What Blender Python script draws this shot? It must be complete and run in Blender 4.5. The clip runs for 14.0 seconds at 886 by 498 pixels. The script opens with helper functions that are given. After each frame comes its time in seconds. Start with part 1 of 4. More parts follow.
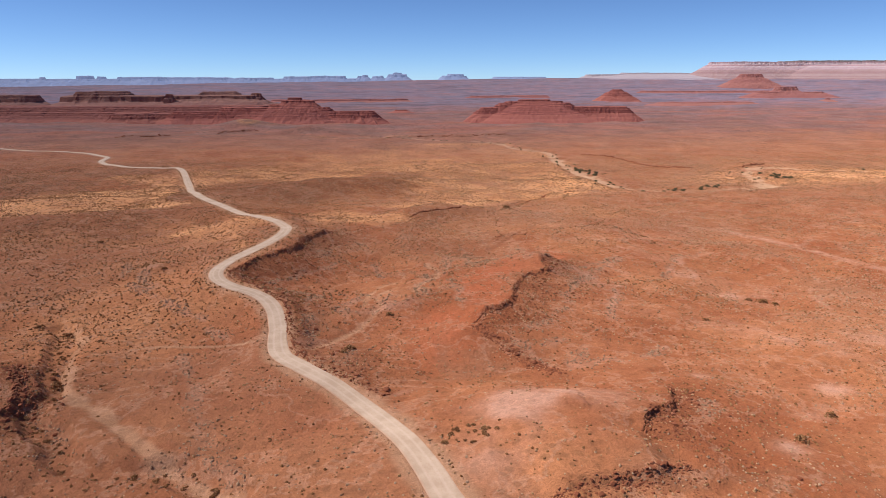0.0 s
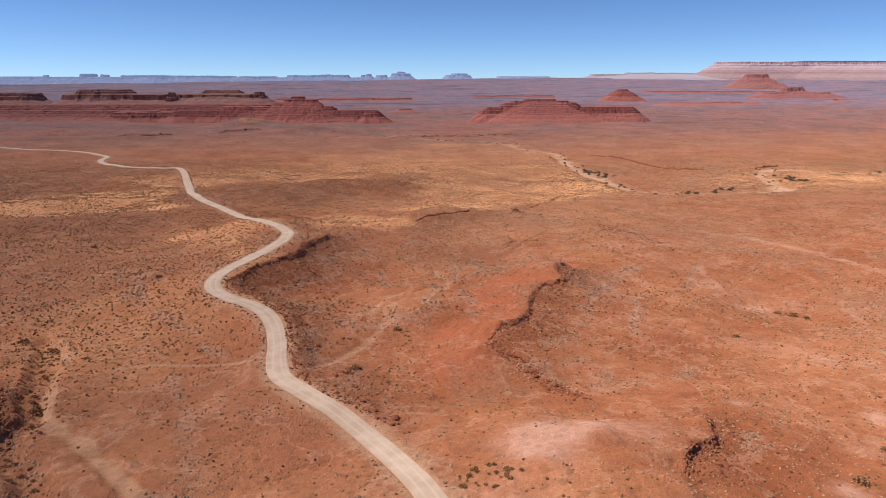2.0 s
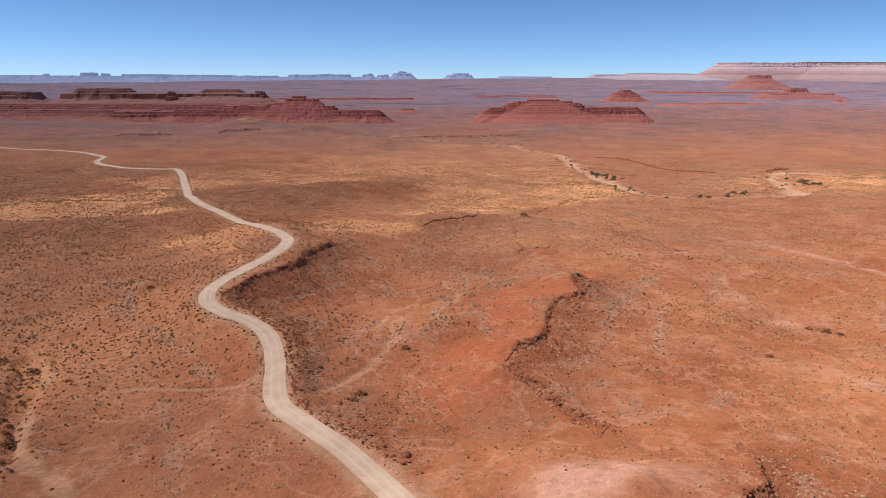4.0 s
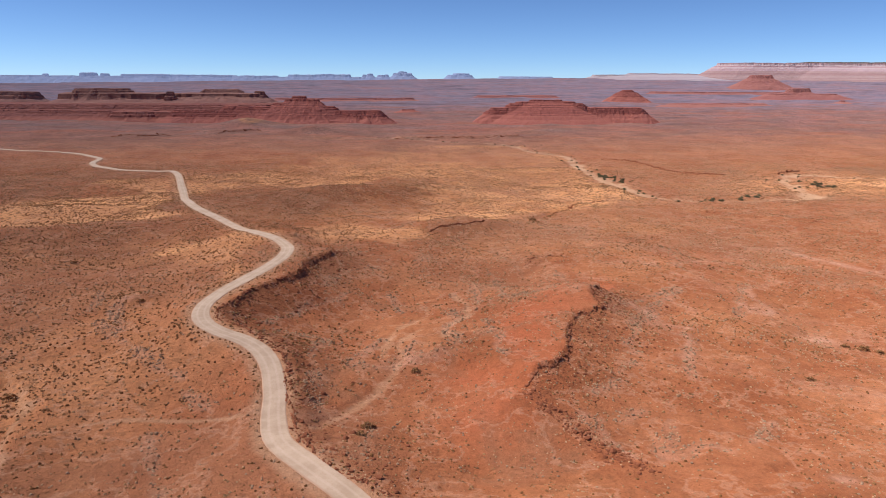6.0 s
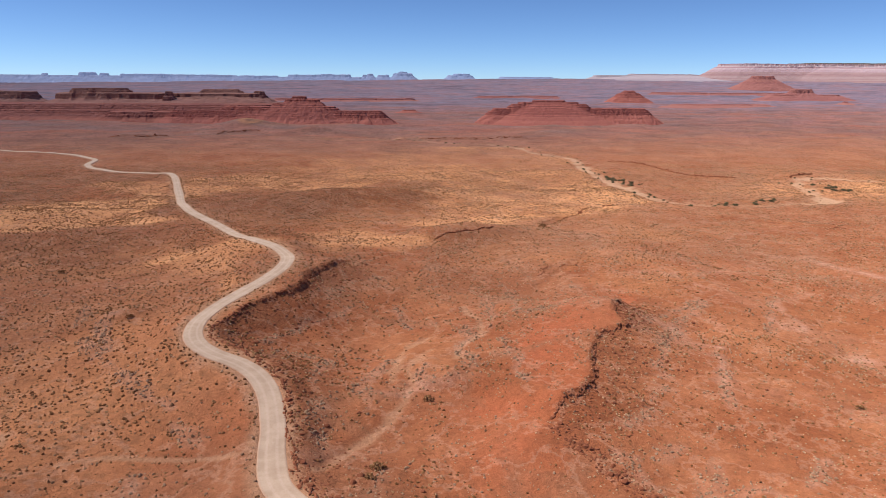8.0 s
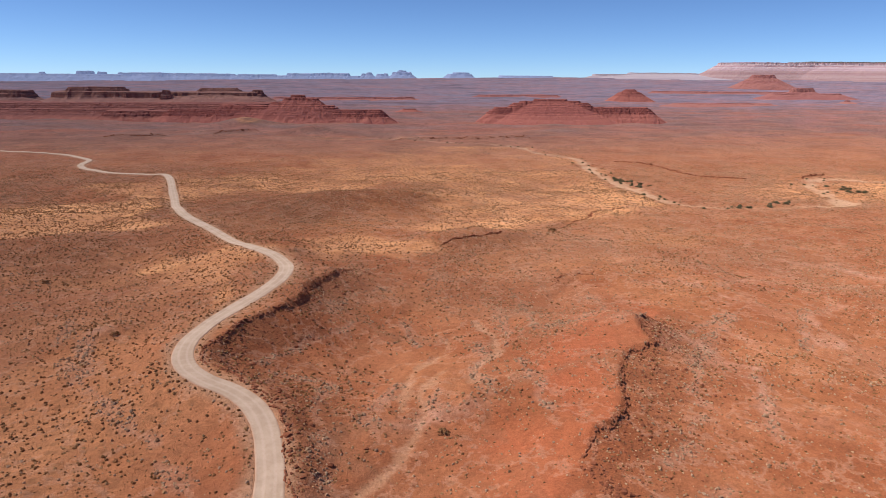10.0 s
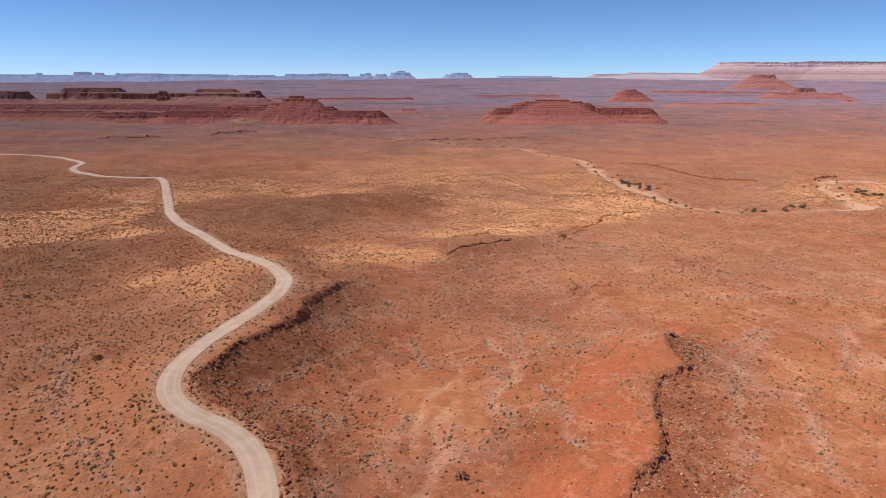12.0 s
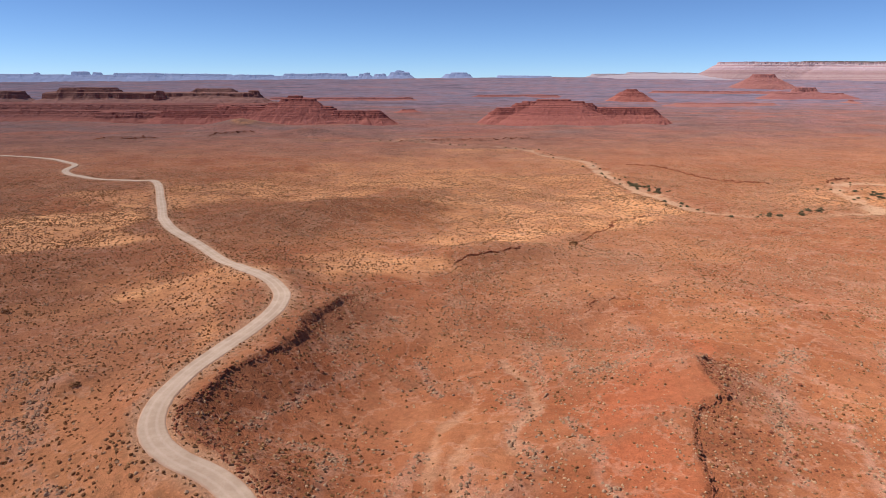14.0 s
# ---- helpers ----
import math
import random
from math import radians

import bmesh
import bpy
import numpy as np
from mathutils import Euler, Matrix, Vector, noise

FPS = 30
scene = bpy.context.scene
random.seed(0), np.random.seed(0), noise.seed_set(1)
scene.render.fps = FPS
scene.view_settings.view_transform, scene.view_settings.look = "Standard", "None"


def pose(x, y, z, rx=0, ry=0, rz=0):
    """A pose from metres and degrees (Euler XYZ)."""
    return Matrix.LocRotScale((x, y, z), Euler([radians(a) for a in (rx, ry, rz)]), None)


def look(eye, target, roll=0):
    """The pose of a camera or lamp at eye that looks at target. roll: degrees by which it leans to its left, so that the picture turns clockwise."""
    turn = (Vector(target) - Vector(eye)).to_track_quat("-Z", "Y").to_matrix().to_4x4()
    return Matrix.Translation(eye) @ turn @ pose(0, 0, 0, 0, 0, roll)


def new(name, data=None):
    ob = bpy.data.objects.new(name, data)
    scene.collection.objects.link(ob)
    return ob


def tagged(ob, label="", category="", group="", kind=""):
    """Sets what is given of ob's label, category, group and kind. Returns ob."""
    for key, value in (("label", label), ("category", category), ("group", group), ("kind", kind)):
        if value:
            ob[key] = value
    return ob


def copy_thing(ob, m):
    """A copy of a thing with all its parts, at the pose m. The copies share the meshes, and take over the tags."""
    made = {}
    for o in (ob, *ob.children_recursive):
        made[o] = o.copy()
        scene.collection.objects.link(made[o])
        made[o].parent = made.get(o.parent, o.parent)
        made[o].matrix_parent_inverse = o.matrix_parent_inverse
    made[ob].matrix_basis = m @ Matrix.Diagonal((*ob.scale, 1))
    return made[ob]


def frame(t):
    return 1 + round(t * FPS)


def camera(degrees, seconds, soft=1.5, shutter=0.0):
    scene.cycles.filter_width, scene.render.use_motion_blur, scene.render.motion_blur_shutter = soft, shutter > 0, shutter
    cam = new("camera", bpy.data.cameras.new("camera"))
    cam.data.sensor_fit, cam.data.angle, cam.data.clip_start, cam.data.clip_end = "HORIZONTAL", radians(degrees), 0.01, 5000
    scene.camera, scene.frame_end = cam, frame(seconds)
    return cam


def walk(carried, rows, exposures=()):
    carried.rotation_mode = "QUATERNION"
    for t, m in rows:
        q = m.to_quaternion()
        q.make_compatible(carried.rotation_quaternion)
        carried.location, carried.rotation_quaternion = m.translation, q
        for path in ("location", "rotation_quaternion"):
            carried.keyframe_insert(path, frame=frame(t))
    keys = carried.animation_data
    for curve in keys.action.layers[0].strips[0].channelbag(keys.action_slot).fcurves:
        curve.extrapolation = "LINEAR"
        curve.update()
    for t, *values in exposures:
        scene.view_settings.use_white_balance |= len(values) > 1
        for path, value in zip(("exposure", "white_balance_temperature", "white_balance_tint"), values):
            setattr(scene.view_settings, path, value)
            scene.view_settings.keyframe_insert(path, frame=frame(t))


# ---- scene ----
cam = camera(67.0, 14.0, soft=0.6)
PATH = [
    (0, (1.552, 4.897, 65.768), (1.906, 6.803, 65.277), -0.1),
    (0.5, (1.596, 8.072, 65.704), (1.948, 9.979, 65.213), 0.0),
    (1, (1.607, 11.272, 65.651), (1.957, 13.179, 65.159), 0.0),
    (1.5, (1.589, 14.497, 65.607), (1.938, 16.404, 65.114), 0.1),
    (2, (1.545, 17.748, 65.568), (1.891, 19.655, 65.075), 0.1),
    (2.5, (1.476, 21.025, 65.533), (1.821, 22.932, 65.039), 0.2),
    (3, (1.385, 24.329, 65.499), (1.730, 26.236, 65.006), 0.2),
    (5.5, (0.695, 41.243, 65.294), (1.039, 43.151, 64.800), 0.4),
    (6, (0.526, 44.702, 65.239), (0.871, 46.609, 64.746), 0.3),
    (6.5, (0.351, 48.183, 65.178), (0.696, 50.090, 64.685), 0.4),
    (7, (0.174, 51.687, 65.111), (0.519, 53.594, 64.618), 0.4),
    (7.5, (-0.005, 55.211, 65.038), (0.340, 57.118, 64.545), 0.3),
    (8, (-0.182, 58.754, 64.960), (0.164, 60.661, 64.468), 0.4),
    (10.5, (-0.982, 76.686, 64.524), (-0.631, 78.592, 64.028), 0.4),
    (11, (-1.111, 80.299, 64.439), (-0.758, 82.205, 63.943), 0.4),
    (11.5, (-1.227, 83.916, 64.358), (-0.873, 85.821, 63.863), 0.4),
    (12, (-1.327, 87.532, 64.286), (-0.974, 89.437, 63.792), 0.3),
    (12.5, (-1.409, 91.144, 64.224), (-1.056, 93.050, 63.729), 0.4),
    (13, (-1.472, 94.750, 64.176), (-1.117, 96.655, 63.682), 0.3),
    (13.5, (-1.515, 98.345, 64.145), (-1.159, 100.250, 63.651), 0.4),
    (14, (-1.536, 101.926, 64.135), (-1.180, 103.831, 63.640), 0.3),
]
walk(cam, [(t, look(eye, target, roll)) for t, eye, target, roll in PATH])

# ---- daylight ----
SUN_EL, SUN_AZ = radians(52), radians(-83)   # azimuth from +y towards +x
world = bpy.data.worlds.new("sky")
scene.world = world
world.use_nodes = True
wn = world.node_tree
sky = wn.nodes.new("ShaderNodeTexSky")
sky.sky_type, sky.sun_disc = "NISHITA", False
sky.sun_elevation, sky.sun_rotation = SUN_EL, SUN_AZ
sky.altitude, sky.air_density, sky.dust_density, sky.ozone_density = 2500, 0.62, 0.0, 3.0
wn.nodes["Background"].inputs["Strength"].default_value = 0.086
tint = wn.nodes.new("ShaderNodeMix")
tint.data_type, tint.blend_type = "RGBA", "MULTIPLY"
tint.inputs[0].default_value, tint.inputs[7].default_value = 1.0, (0.80, 0.97, 1.19, 1.0)
wn.links.new(sky.outputs[0], tint.inputs[6])
wn.links.new(tint.outputs[2], wn.nodes["Background"].inputs[0])
sun = new("sun", bpy.data.lights.new("sun", "SUN"))
sun.data.energy, sun.data.angle, sun.data.color = 5.0, radians(0.53), (1.0, 0.95, 0.88)
sun_way = Vector((math.sin(SUN_AZ) * math.cos(SUN_EL), math.cos(SUN_AZ) * math.cos(SUN_EL), math.sin(SUN_EL)))
sun.matrix_world = Matrix.Translation(sun_way * 400) @ sun_way.to_track_quat("Z", "Y").to_matrix().to_4x4()
scene.view_settings.exposure = 0.27

# ---- materials ----
def rgb(c):
    return (c[0], c[1], c[2], 1.0)


class Nodes:
    """Small helper to write node trees in a few lines."""

    def __init__(self, name, rough=0.9):
        self.m = bpy.data.materials.new(name)
        self.m.use_nodes = True
        self.t = self.m.node_tree
        self.b = self.t.nodes["Principled BSDF"]
        self.b.inputs["Roughness"].default_value = rough
        self.b.inputs["Specular IOR Level"].default_value = 0.1
        self.b.inputs["Diffuse Roughness"].default_value = 1.0

    def n(self, kind, **sets):
        node = self.t.nodes.new(kind)
        for key, value in sets.items():
            node.inputs[key.replace("_", " ")].default_value = value
        return node

    def link(self, a, b):
        self.t.links.new(a, b)

    def pos(self):
        return self.n("ShaderNodeNewGeometry").outputs["Position"]

    def noise(self, vec, scale, detail=5.0, rough=0.6):
        q = self.n("ShaderNodeTexNoise", Scale=scale, Detail=detail, Roughness=rough)
        self.link(vec, q.inputs["Vector"])
        return q.outputs["Fac"]

    def ramp(self, fac, lo, hi):
        q = self.n("ShaderNodeMapRange")
        q.interpolation_type = "SMOOTHSTEP"
        q.inputs["From Min"].default_value, q.inputs["From Max"].default_value = lo, hi
        self.link(fac, q.inputs["Value"])
        return q.outputs["Result"]

    def math(self, op, a, b):
        q = self.n("ShaderNodeMath")
        q.operation = op
        for slot, v in ((0, a), (1, b)):
            if isinstance(v, (int, float)):
                q.inputs[slot].default_value = v
            else:
                self.link(v, q.inputs[slot])
        return q.outputs[0]

    def mix(self, fac, a, b, blend="MIX"):
        q = self.n("ShaderNodeMix")
        q.data_type, q.blend_type = "RGBA", blend
        for slot, v in ((0, fac), (6, a), (7, b)):
            if isinstance(v, (int, float)):
                q.inputs[slot].default_value = v
            elif isinstance(v, tuple):
                q.inputs[slot].default_value = rgb(v)
            else:
                self.link(v, q.inputs[slot])
        return q.outputs[2]

    def finish(self, colour, bump=None, strength=0.5, distance=0.1):
        self.link(colour, self.b.inputs["Base Color"])
        if bump is not None:
            q = self.n("ShaderNodeBump", Strength=strength, Distance=distance)
            self.link(bump, q.inputs["Height"])
            self.link(q.outputs[0], self.b.inputs["Normal"])
        return self.m


def attr(k, name):
    q = k.n("ShaderNodeAttribute")
    q.attribute_name = name
    s = k.n("ShaderNodeSeparateColor")
    k.link(q.outputs["Color"], s.inputs[0])
    return s.outputs[0], s.outputs[1], s.outputs[2], q.outputs["Alpha"]


def soil_material():
    k = Nodes("desert_soil", 0.95)
    p = k.pos()
    tan, pale, red, dark = attr(k, "soil_a")
    sage, sand, far, speck = attr(k, "soil_b")
    big = k.ramp(k.noise(p, 0.035, 6.0, 0.62), 0.35, 0.68)
    mid = k.ramp(k.noise(p, 0.22, 6.0, 0.65), 0.36, 0.66)
    small = k.noise(p, 0.9, 6.0, 0.72)
    fine = k.noise(p, 4.0, 4.0, 0.75)
    c = k.mix(big, (0.335, 0.108, 0.047), (0.440, 0.168, 0.080))
    c = k.mix(k.math("MULTIPLY", mid, 0.4), c, (0.270, 0.085, 0.038))
    c = k.mix(red, c, (0.430, 0.128, 0.058))
    c = k.mix(tan, c, (0.740, 0.360, 0.165))
    c = k.mix(pale, c, (0.560, 0.300, 0.210))
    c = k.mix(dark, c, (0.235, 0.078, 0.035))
    c = k.mix(k.math("MULTIPLY", sage, k.ramp(tan, 0.7, 0.1)), c, (0.330, 0.145, 0.080))
    c = k.mix(sand, c, (0.520, 0.310, 0.190))
    # the wide plain: streaks of sage, grey and red earth, muted by painted haze
    q = k.n("ShaderNodeVectorMath")
    q.operation = "MULTIPLY"
    q.inputs[1].default_value = (0.007, 0.014, 0.0)
    k.link(p, q.inputs[0])
    streak = k.ramp(k.noise(q.outputs[0], 1.0, 7.0, 0.68), 0.36, 0.64)
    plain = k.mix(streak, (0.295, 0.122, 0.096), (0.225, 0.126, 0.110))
    # further out, distance haze turns the painted soil mauve and blue
    hazed_plain = k.mix(streak, (0.255, 0.160, 0.195), (0.175, 0.155, 0.205))
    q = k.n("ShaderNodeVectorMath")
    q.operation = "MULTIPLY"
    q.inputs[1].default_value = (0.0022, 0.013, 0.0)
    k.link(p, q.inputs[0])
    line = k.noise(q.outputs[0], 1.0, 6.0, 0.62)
    hazed_plain = k.mix(k.math("MULTIPLY", k.ramp(line, 0.54, 0.57), 0.55), hazed_plain, (0.290, 0.140, 0.135))
    hazed_plain = k.mix(k.math("MULTIPLY", k.ramp(line, 0.45, 0.42), 0.7), hazed_plain, (0.120, 0.090, 0.120))
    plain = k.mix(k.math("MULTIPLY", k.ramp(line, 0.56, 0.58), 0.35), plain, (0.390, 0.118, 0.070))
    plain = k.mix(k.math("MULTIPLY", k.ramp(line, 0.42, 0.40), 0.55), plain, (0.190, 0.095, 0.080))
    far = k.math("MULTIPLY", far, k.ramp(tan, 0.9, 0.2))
    # thin pale lines where water ran
    vein = k.math("ABSOLUTE", k.math("SUBTRACT", k.noise(p, 0.055, 7.0, 0.62), 0.5), 0.0)
    c = k.mix(k.math("MULTIPLY", k.ramp(vein, 0.022, 0.004), 0.30), c, (0.560, 0.310, 0.205))
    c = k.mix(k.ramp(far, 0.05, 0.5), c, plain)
    c = k.mix(k.ramp(far, 0.42, 0.9), c, hazed_plain)
    for fac, lo, hi in ((small, 0.80, 1.20), (fine, 0.76, 1.24)):
        tone = k.n("ShaderNodeMapRange")
        tone.inputs["From Min"].default_value, tone.inputs["From Max"].default_value = 0.28, 0.72
        tone.inputs["To Min"].default_value, tone.inputs["To Max"].default_value = lo, hi
        k.link(fac, tone.inputs["Value"])
        c = k.mix(1.0, c, tone.outputs["Result"], "MULTIPLY")
    tone = k.n("ShaderNodeMapRange")
    tone.inputs["From Min"].default_value, tone.inputs["From Max"].default_value = 0.32, 0.68
    tone.inputs["To Min"].default_value, tone.inputs["To Max"].default_value = 0.70, 1.28
    k.link(k.noise(p, 0.018, 9.0, 0.78), tone.inputs["Value"])
    c = k.mix(k.ramp(far, 0.02, 0.3), c, k.mix(1.0, c, tone.outputs["Result"], "MULTIPLY"))
    # scrub and stones too small or too far to be told apart
    vor = k.n("ShaderNodeTexVoronoi", Scale=0.42, Randomness=1.0)
    k.link(p, vor.inputs["Vector"])
    spot = k.math("MULTIPLY", k.ramp(vor.outputs["Distance"], 0.40, 0.24), speck)
    c = k.mix(spot, c, (0.080, 0.048, 0.026))
    wide = k.n("ShaderNodeTexVoronoi", Scale=0.11, Randomness=1.0)
    k.link(p, wide.inputs["Vector"])
    patch = k.math("MULTIPLY", k.ramp(wide.outputs["Distance"], 0.42, 0.18), k.ramp(far, 0.12, 0.40))
    c = k.mix(k.math("MULTIPLY", patch, 0.55), c, (0.120, 0.070, 0.052))
    return k.finish(c, k.math("ADD", small, k.math("MULTIPLY", fine, 0.4)), 0.9, 0.6)


def road_material():
    k = Nodes("graded_gravel", 0.95)
    p = k.pos()
    c = k.mix(k.ramp(k.noise(p, 0.25, 5.0, 0.6), 0.35, 0.65), (0.480, 0.340, 0.245), (0.570, 0.420, 0.315))
    lane = attr(k, "lane")[0]
    c = k.mix(k.math("MULTIPLY", k.ramp(lane, 0.75, 1.0), 0.5), c, (0.46, 0.23, 0.15))
    track = k.math("MULTIPLY", k.ramp(lane, 0.18, 0.32), k.ramp(lane, 0.52, 0.38))
    c = k.mix(k.math("MULTIPLY", track, 0.35), c, (0.66, 0.50, 0.40))
    c = k.mix(k.math("MULTIPLY", k.ramp(k.noise(p, 3.0, 5.0, 0.7), 0.45, 0.75), 0.4), c, (0.47, 0.27, 0.18))
    return k.finish(c, k.noise(p, 3.0, 8.0, 0.7), 0.4, 0.15)


def strata_material(name, colours, shade, scale=0.22):
    """Layered sandstone: bands by height, bent a little, with vertical streaks."""
    k = Nodes(name, 0.92)
    p = k.pos()
    s = k.n("ShaderNodeSeparateXYZ")
    k.link(p, s.inputs[0])
    z = k.math("ADD", s.outputs[2], k.math("MULTIPLY", k.noise(p, 0.03, 3.0), 4.0))
    w = k.n("ShaderNodeTexNoise", Scale=scale, Detail=4.0, Roughness=0.7)
    w.noise_dimensions = "1D"
    k.link(z, w.inputs["W"])
    c = k.mix(k.ramp(w.outputs["Fac"], 0.38, 0.62), colours[0], colours[1])
    q = k.n("ShaderNodeVectorMath")
    q.operation = "MULTIPLY"
    q.inputs[1].default_value = (0.25, 0.25, 0.02)
    k.link(p, q.inputs[0])
    c = k.mix(k.math("MULTIPLY", k.ramp(k.noise(q.outputs[0], 1.0, 6.0, 0.7), 0.45, 0.72), shade), c, colours[2])
    return k.finish(c, k.noise(p, 0.35, 8.0, 0.72), 0.8, 2.0)


def plant_material(name, a, b, c3):
    k = Nodes(name, 0.85)
    g = k.n("ShaderNodeNewGeometry")
    r = g.outputs["Random Per Island"]
    c = k.mix(k.ramp(r, 0.0, 0.6), a, b)
    c = k.mix(k.ramp(r, 0.72, 0.95), c, c3)
    c = k.mix(k.math("MULTIPLY", k.ramp(k.noise(g.outputs["Position"], 5.0, 3.0), 0.4, 0.7), 0.4), c, (a[0] * 0.5, a[1] * 0.5, a[2] * 0.5))
    return k.finish(c)


def rock_material():
    k = Nodes("ledge_rock", 0.9)
    p = k.pos()
    o = k.n("ShaderNodeObjectInfo").outputs["Random"]
    c = k.mix(o, (0.270, 0.090, 0.046), (0.370, 0.132, 0.068))
    c = k.mix(k.ramp(k.noise(p, 0.9, 6.0, 0.7), 0.45, 0.7), c, (0.170, 0.060, 0.034))
    return k.finish(c, k.noise(p, 2.5, 7.0, 0.7), 0.8, 0.25)


SOIL, ROAD, ROCK = soil_material(), road_material(), rock_material()
# red beds with some haze in the colour, so lighter and pinker
RED_ROCK = strata_material("red_sandstone", ((0.390, 0.128, 0.100), (0.200, 0.062, 0.054), (0.220, 0.070, 0.060)), 0.35, 0.7)
RED_TALUS = strata_material("red_talus", ((0.390, 0.135, 0.105), (0.335, 0.112, 0.088), (0.280, 0.096, 0.080)), 0.4, 0.2)
BROWN_ROCK = strata_material("brown_caprock", ((0.350, 0.170, 0.132), (0.160, 0.070, 0.062), (0.135, 0.062, 0.056)), 0.5, 0.6)
# plateau rock with the horizon's haze mixed into its pale colours
HAZE_PINK = strata_material("pale_plateau", ((0.360, 0.290, 0.320), (0.430, 0.350, 0.370), (0.300, 0.240, 0.280)), 0.5, 0.05)
JUNIPER = strata_material("wooded_rim", ((0.150, 0.120, 0.110), (0.190, 0.150, 0.130), (0.110, 0.095, 0.090)), 0.4)
GREY_TALUS = strata_material("mauve_talus", ((0.340, 0.175, 0.140), (0.280, 0.125, 0.105), (0.215, 0.098, 0.086)), 0.5, 0.2)
# darker maroon copies of the red beds
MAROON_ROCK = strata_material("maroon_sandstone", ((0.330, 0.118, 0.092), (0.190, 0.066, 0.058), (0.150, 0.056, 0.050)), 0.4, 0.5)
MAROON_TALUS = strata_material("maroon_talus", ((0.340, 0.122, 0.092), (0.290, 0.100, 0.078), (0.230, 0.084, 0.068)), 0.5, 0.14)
# far red and pink beds, paled by distance haze put into the colour
HAZE_RED = strata_material("hazed_red_sandstone", ((0.360, 0.150, 0.125), (0.300, 0.115, 0.105), (0.260, 0.105, 0.100)), 0.5, 0.08)
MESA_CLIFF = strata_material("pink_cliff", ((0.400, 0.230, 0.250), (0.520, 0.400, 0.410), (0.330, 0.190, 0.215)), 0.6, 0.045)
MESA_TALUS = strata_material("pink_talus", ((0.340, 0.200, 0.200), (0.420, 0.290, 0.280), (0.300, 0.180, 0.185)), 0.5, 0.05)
# distance haze painted as a blue base colour, plus a faint glow
HAZE_BLUE = strata_material("hazy_mesa", ((0.230, 0.250, 0.380), (0.200, 0.220, 0.350), (0.190, 0.205, 0.330)), 0.4, 0.03)
HAZE_BLUE.node_tree.nodes["Principled BSDF"].inputs["Emission Color"].default_value = (0.36, 0.44, 0.66, 1)
HAZE_BLUE.node_tree.nodes["Principled BSDF"].inputs["Emission Strength"].default_value = 0.26
SAGE = plant_material("sage_leaves", (0.200, 0.088, 0.036), (0.300, 0.140, 0.060), (0.420, 0.235, 0.115))
GREY_SAGE = plant_material("grey_sage_leaves", (0.330, 0.190, 0.115), (0.440, 0.275, 0.175), (0.200, 0.100, 0.052))
STRAW = plant_material("dry_straw", (0.420, 0.245, 0.135), (0.540, 0.330, 0.195), (0.250, 0.130, 0.065))
GREEN = plant_material("green_leaves", (0.105, 0.090, 0.045), (0.165, 0.135, 0.072), (0.240, 0.175, 0.105))
BARK = plant_material("grey_bark", (0.120, 0.085, 0.060), (0.160, 0.110, 0.080), (0.100, 0.070, 0.050))

# ---- shape of the land ----
TAB = np.random.RandomState(5).rand(256, 256)


def smooth(a, b, v):
    t = np.clip((v - a) / (b - a), 0.0, 1.0)
    return t * t * (3 - 2 * t)


def vnoise(x, y):
    xi, yi = np.floor(x).astype(int), np.floor(y).astype(int)
    fx, fy = x - xi, y - yi
    fx, fy = fx * fx * (3 - 2 * fx), fy * fy * (3 - 2 * fy)
    x0, x1, y0, y1 = xi & 255, (xi + 1) & 255, yi & 255, (yi + 1) & 255
    a = TAB[x0, y0] * (1 - fx) + TAB[x1, y0] * fx
    b = TAB[x0, y1] * (1 - fx) + TAB[x1, y1] * fx
    return (a * (1 - fy) + b * fy) * 2 - 1


def fbm(x, y, size, octaves=4, seed=0, gain=0.5):
    total, amp = 0.0, 1.0
    for i in range(octaves):
        k = 2.03 ** i / size
        c, s = math.cos(0.6 * i + seed), math.sin(0.6 * i + seed)
        total = total + amp * vnoise((x * c - y * s) * k + 17.3 * seed + 5.1 * i, (x * s + y * c) * k + 9.7 * seed)
        amp *= gain
    return total


def spline(points, step=3.0):
    """Catmull-Rom line through the points."""
    p = np.array(points, float)
    p = np.vstack([2 * p[0] - p[1], p, 2 * p[-1] - p[-2]])
    out = []
    for i in range(1, len(p) - 2):
        n = max(2, int(np.linalg.norm(p[i + 1] - p[i]) / step))
        t = np.linspace(0, 1, n, endpoint=False)[:, None]
        a, b, c, d = p[i - 1], p[i], p[i + 1], p[i + 2]
        out.append(0.5 * (2 * b + (c - a) * t + (2 * a - 5 * b + 4 * c - d) * t * t + (3 * b - a - 3 * c + d) * t ** 3))
    return np.vstack(out + [p[-2:-1]])


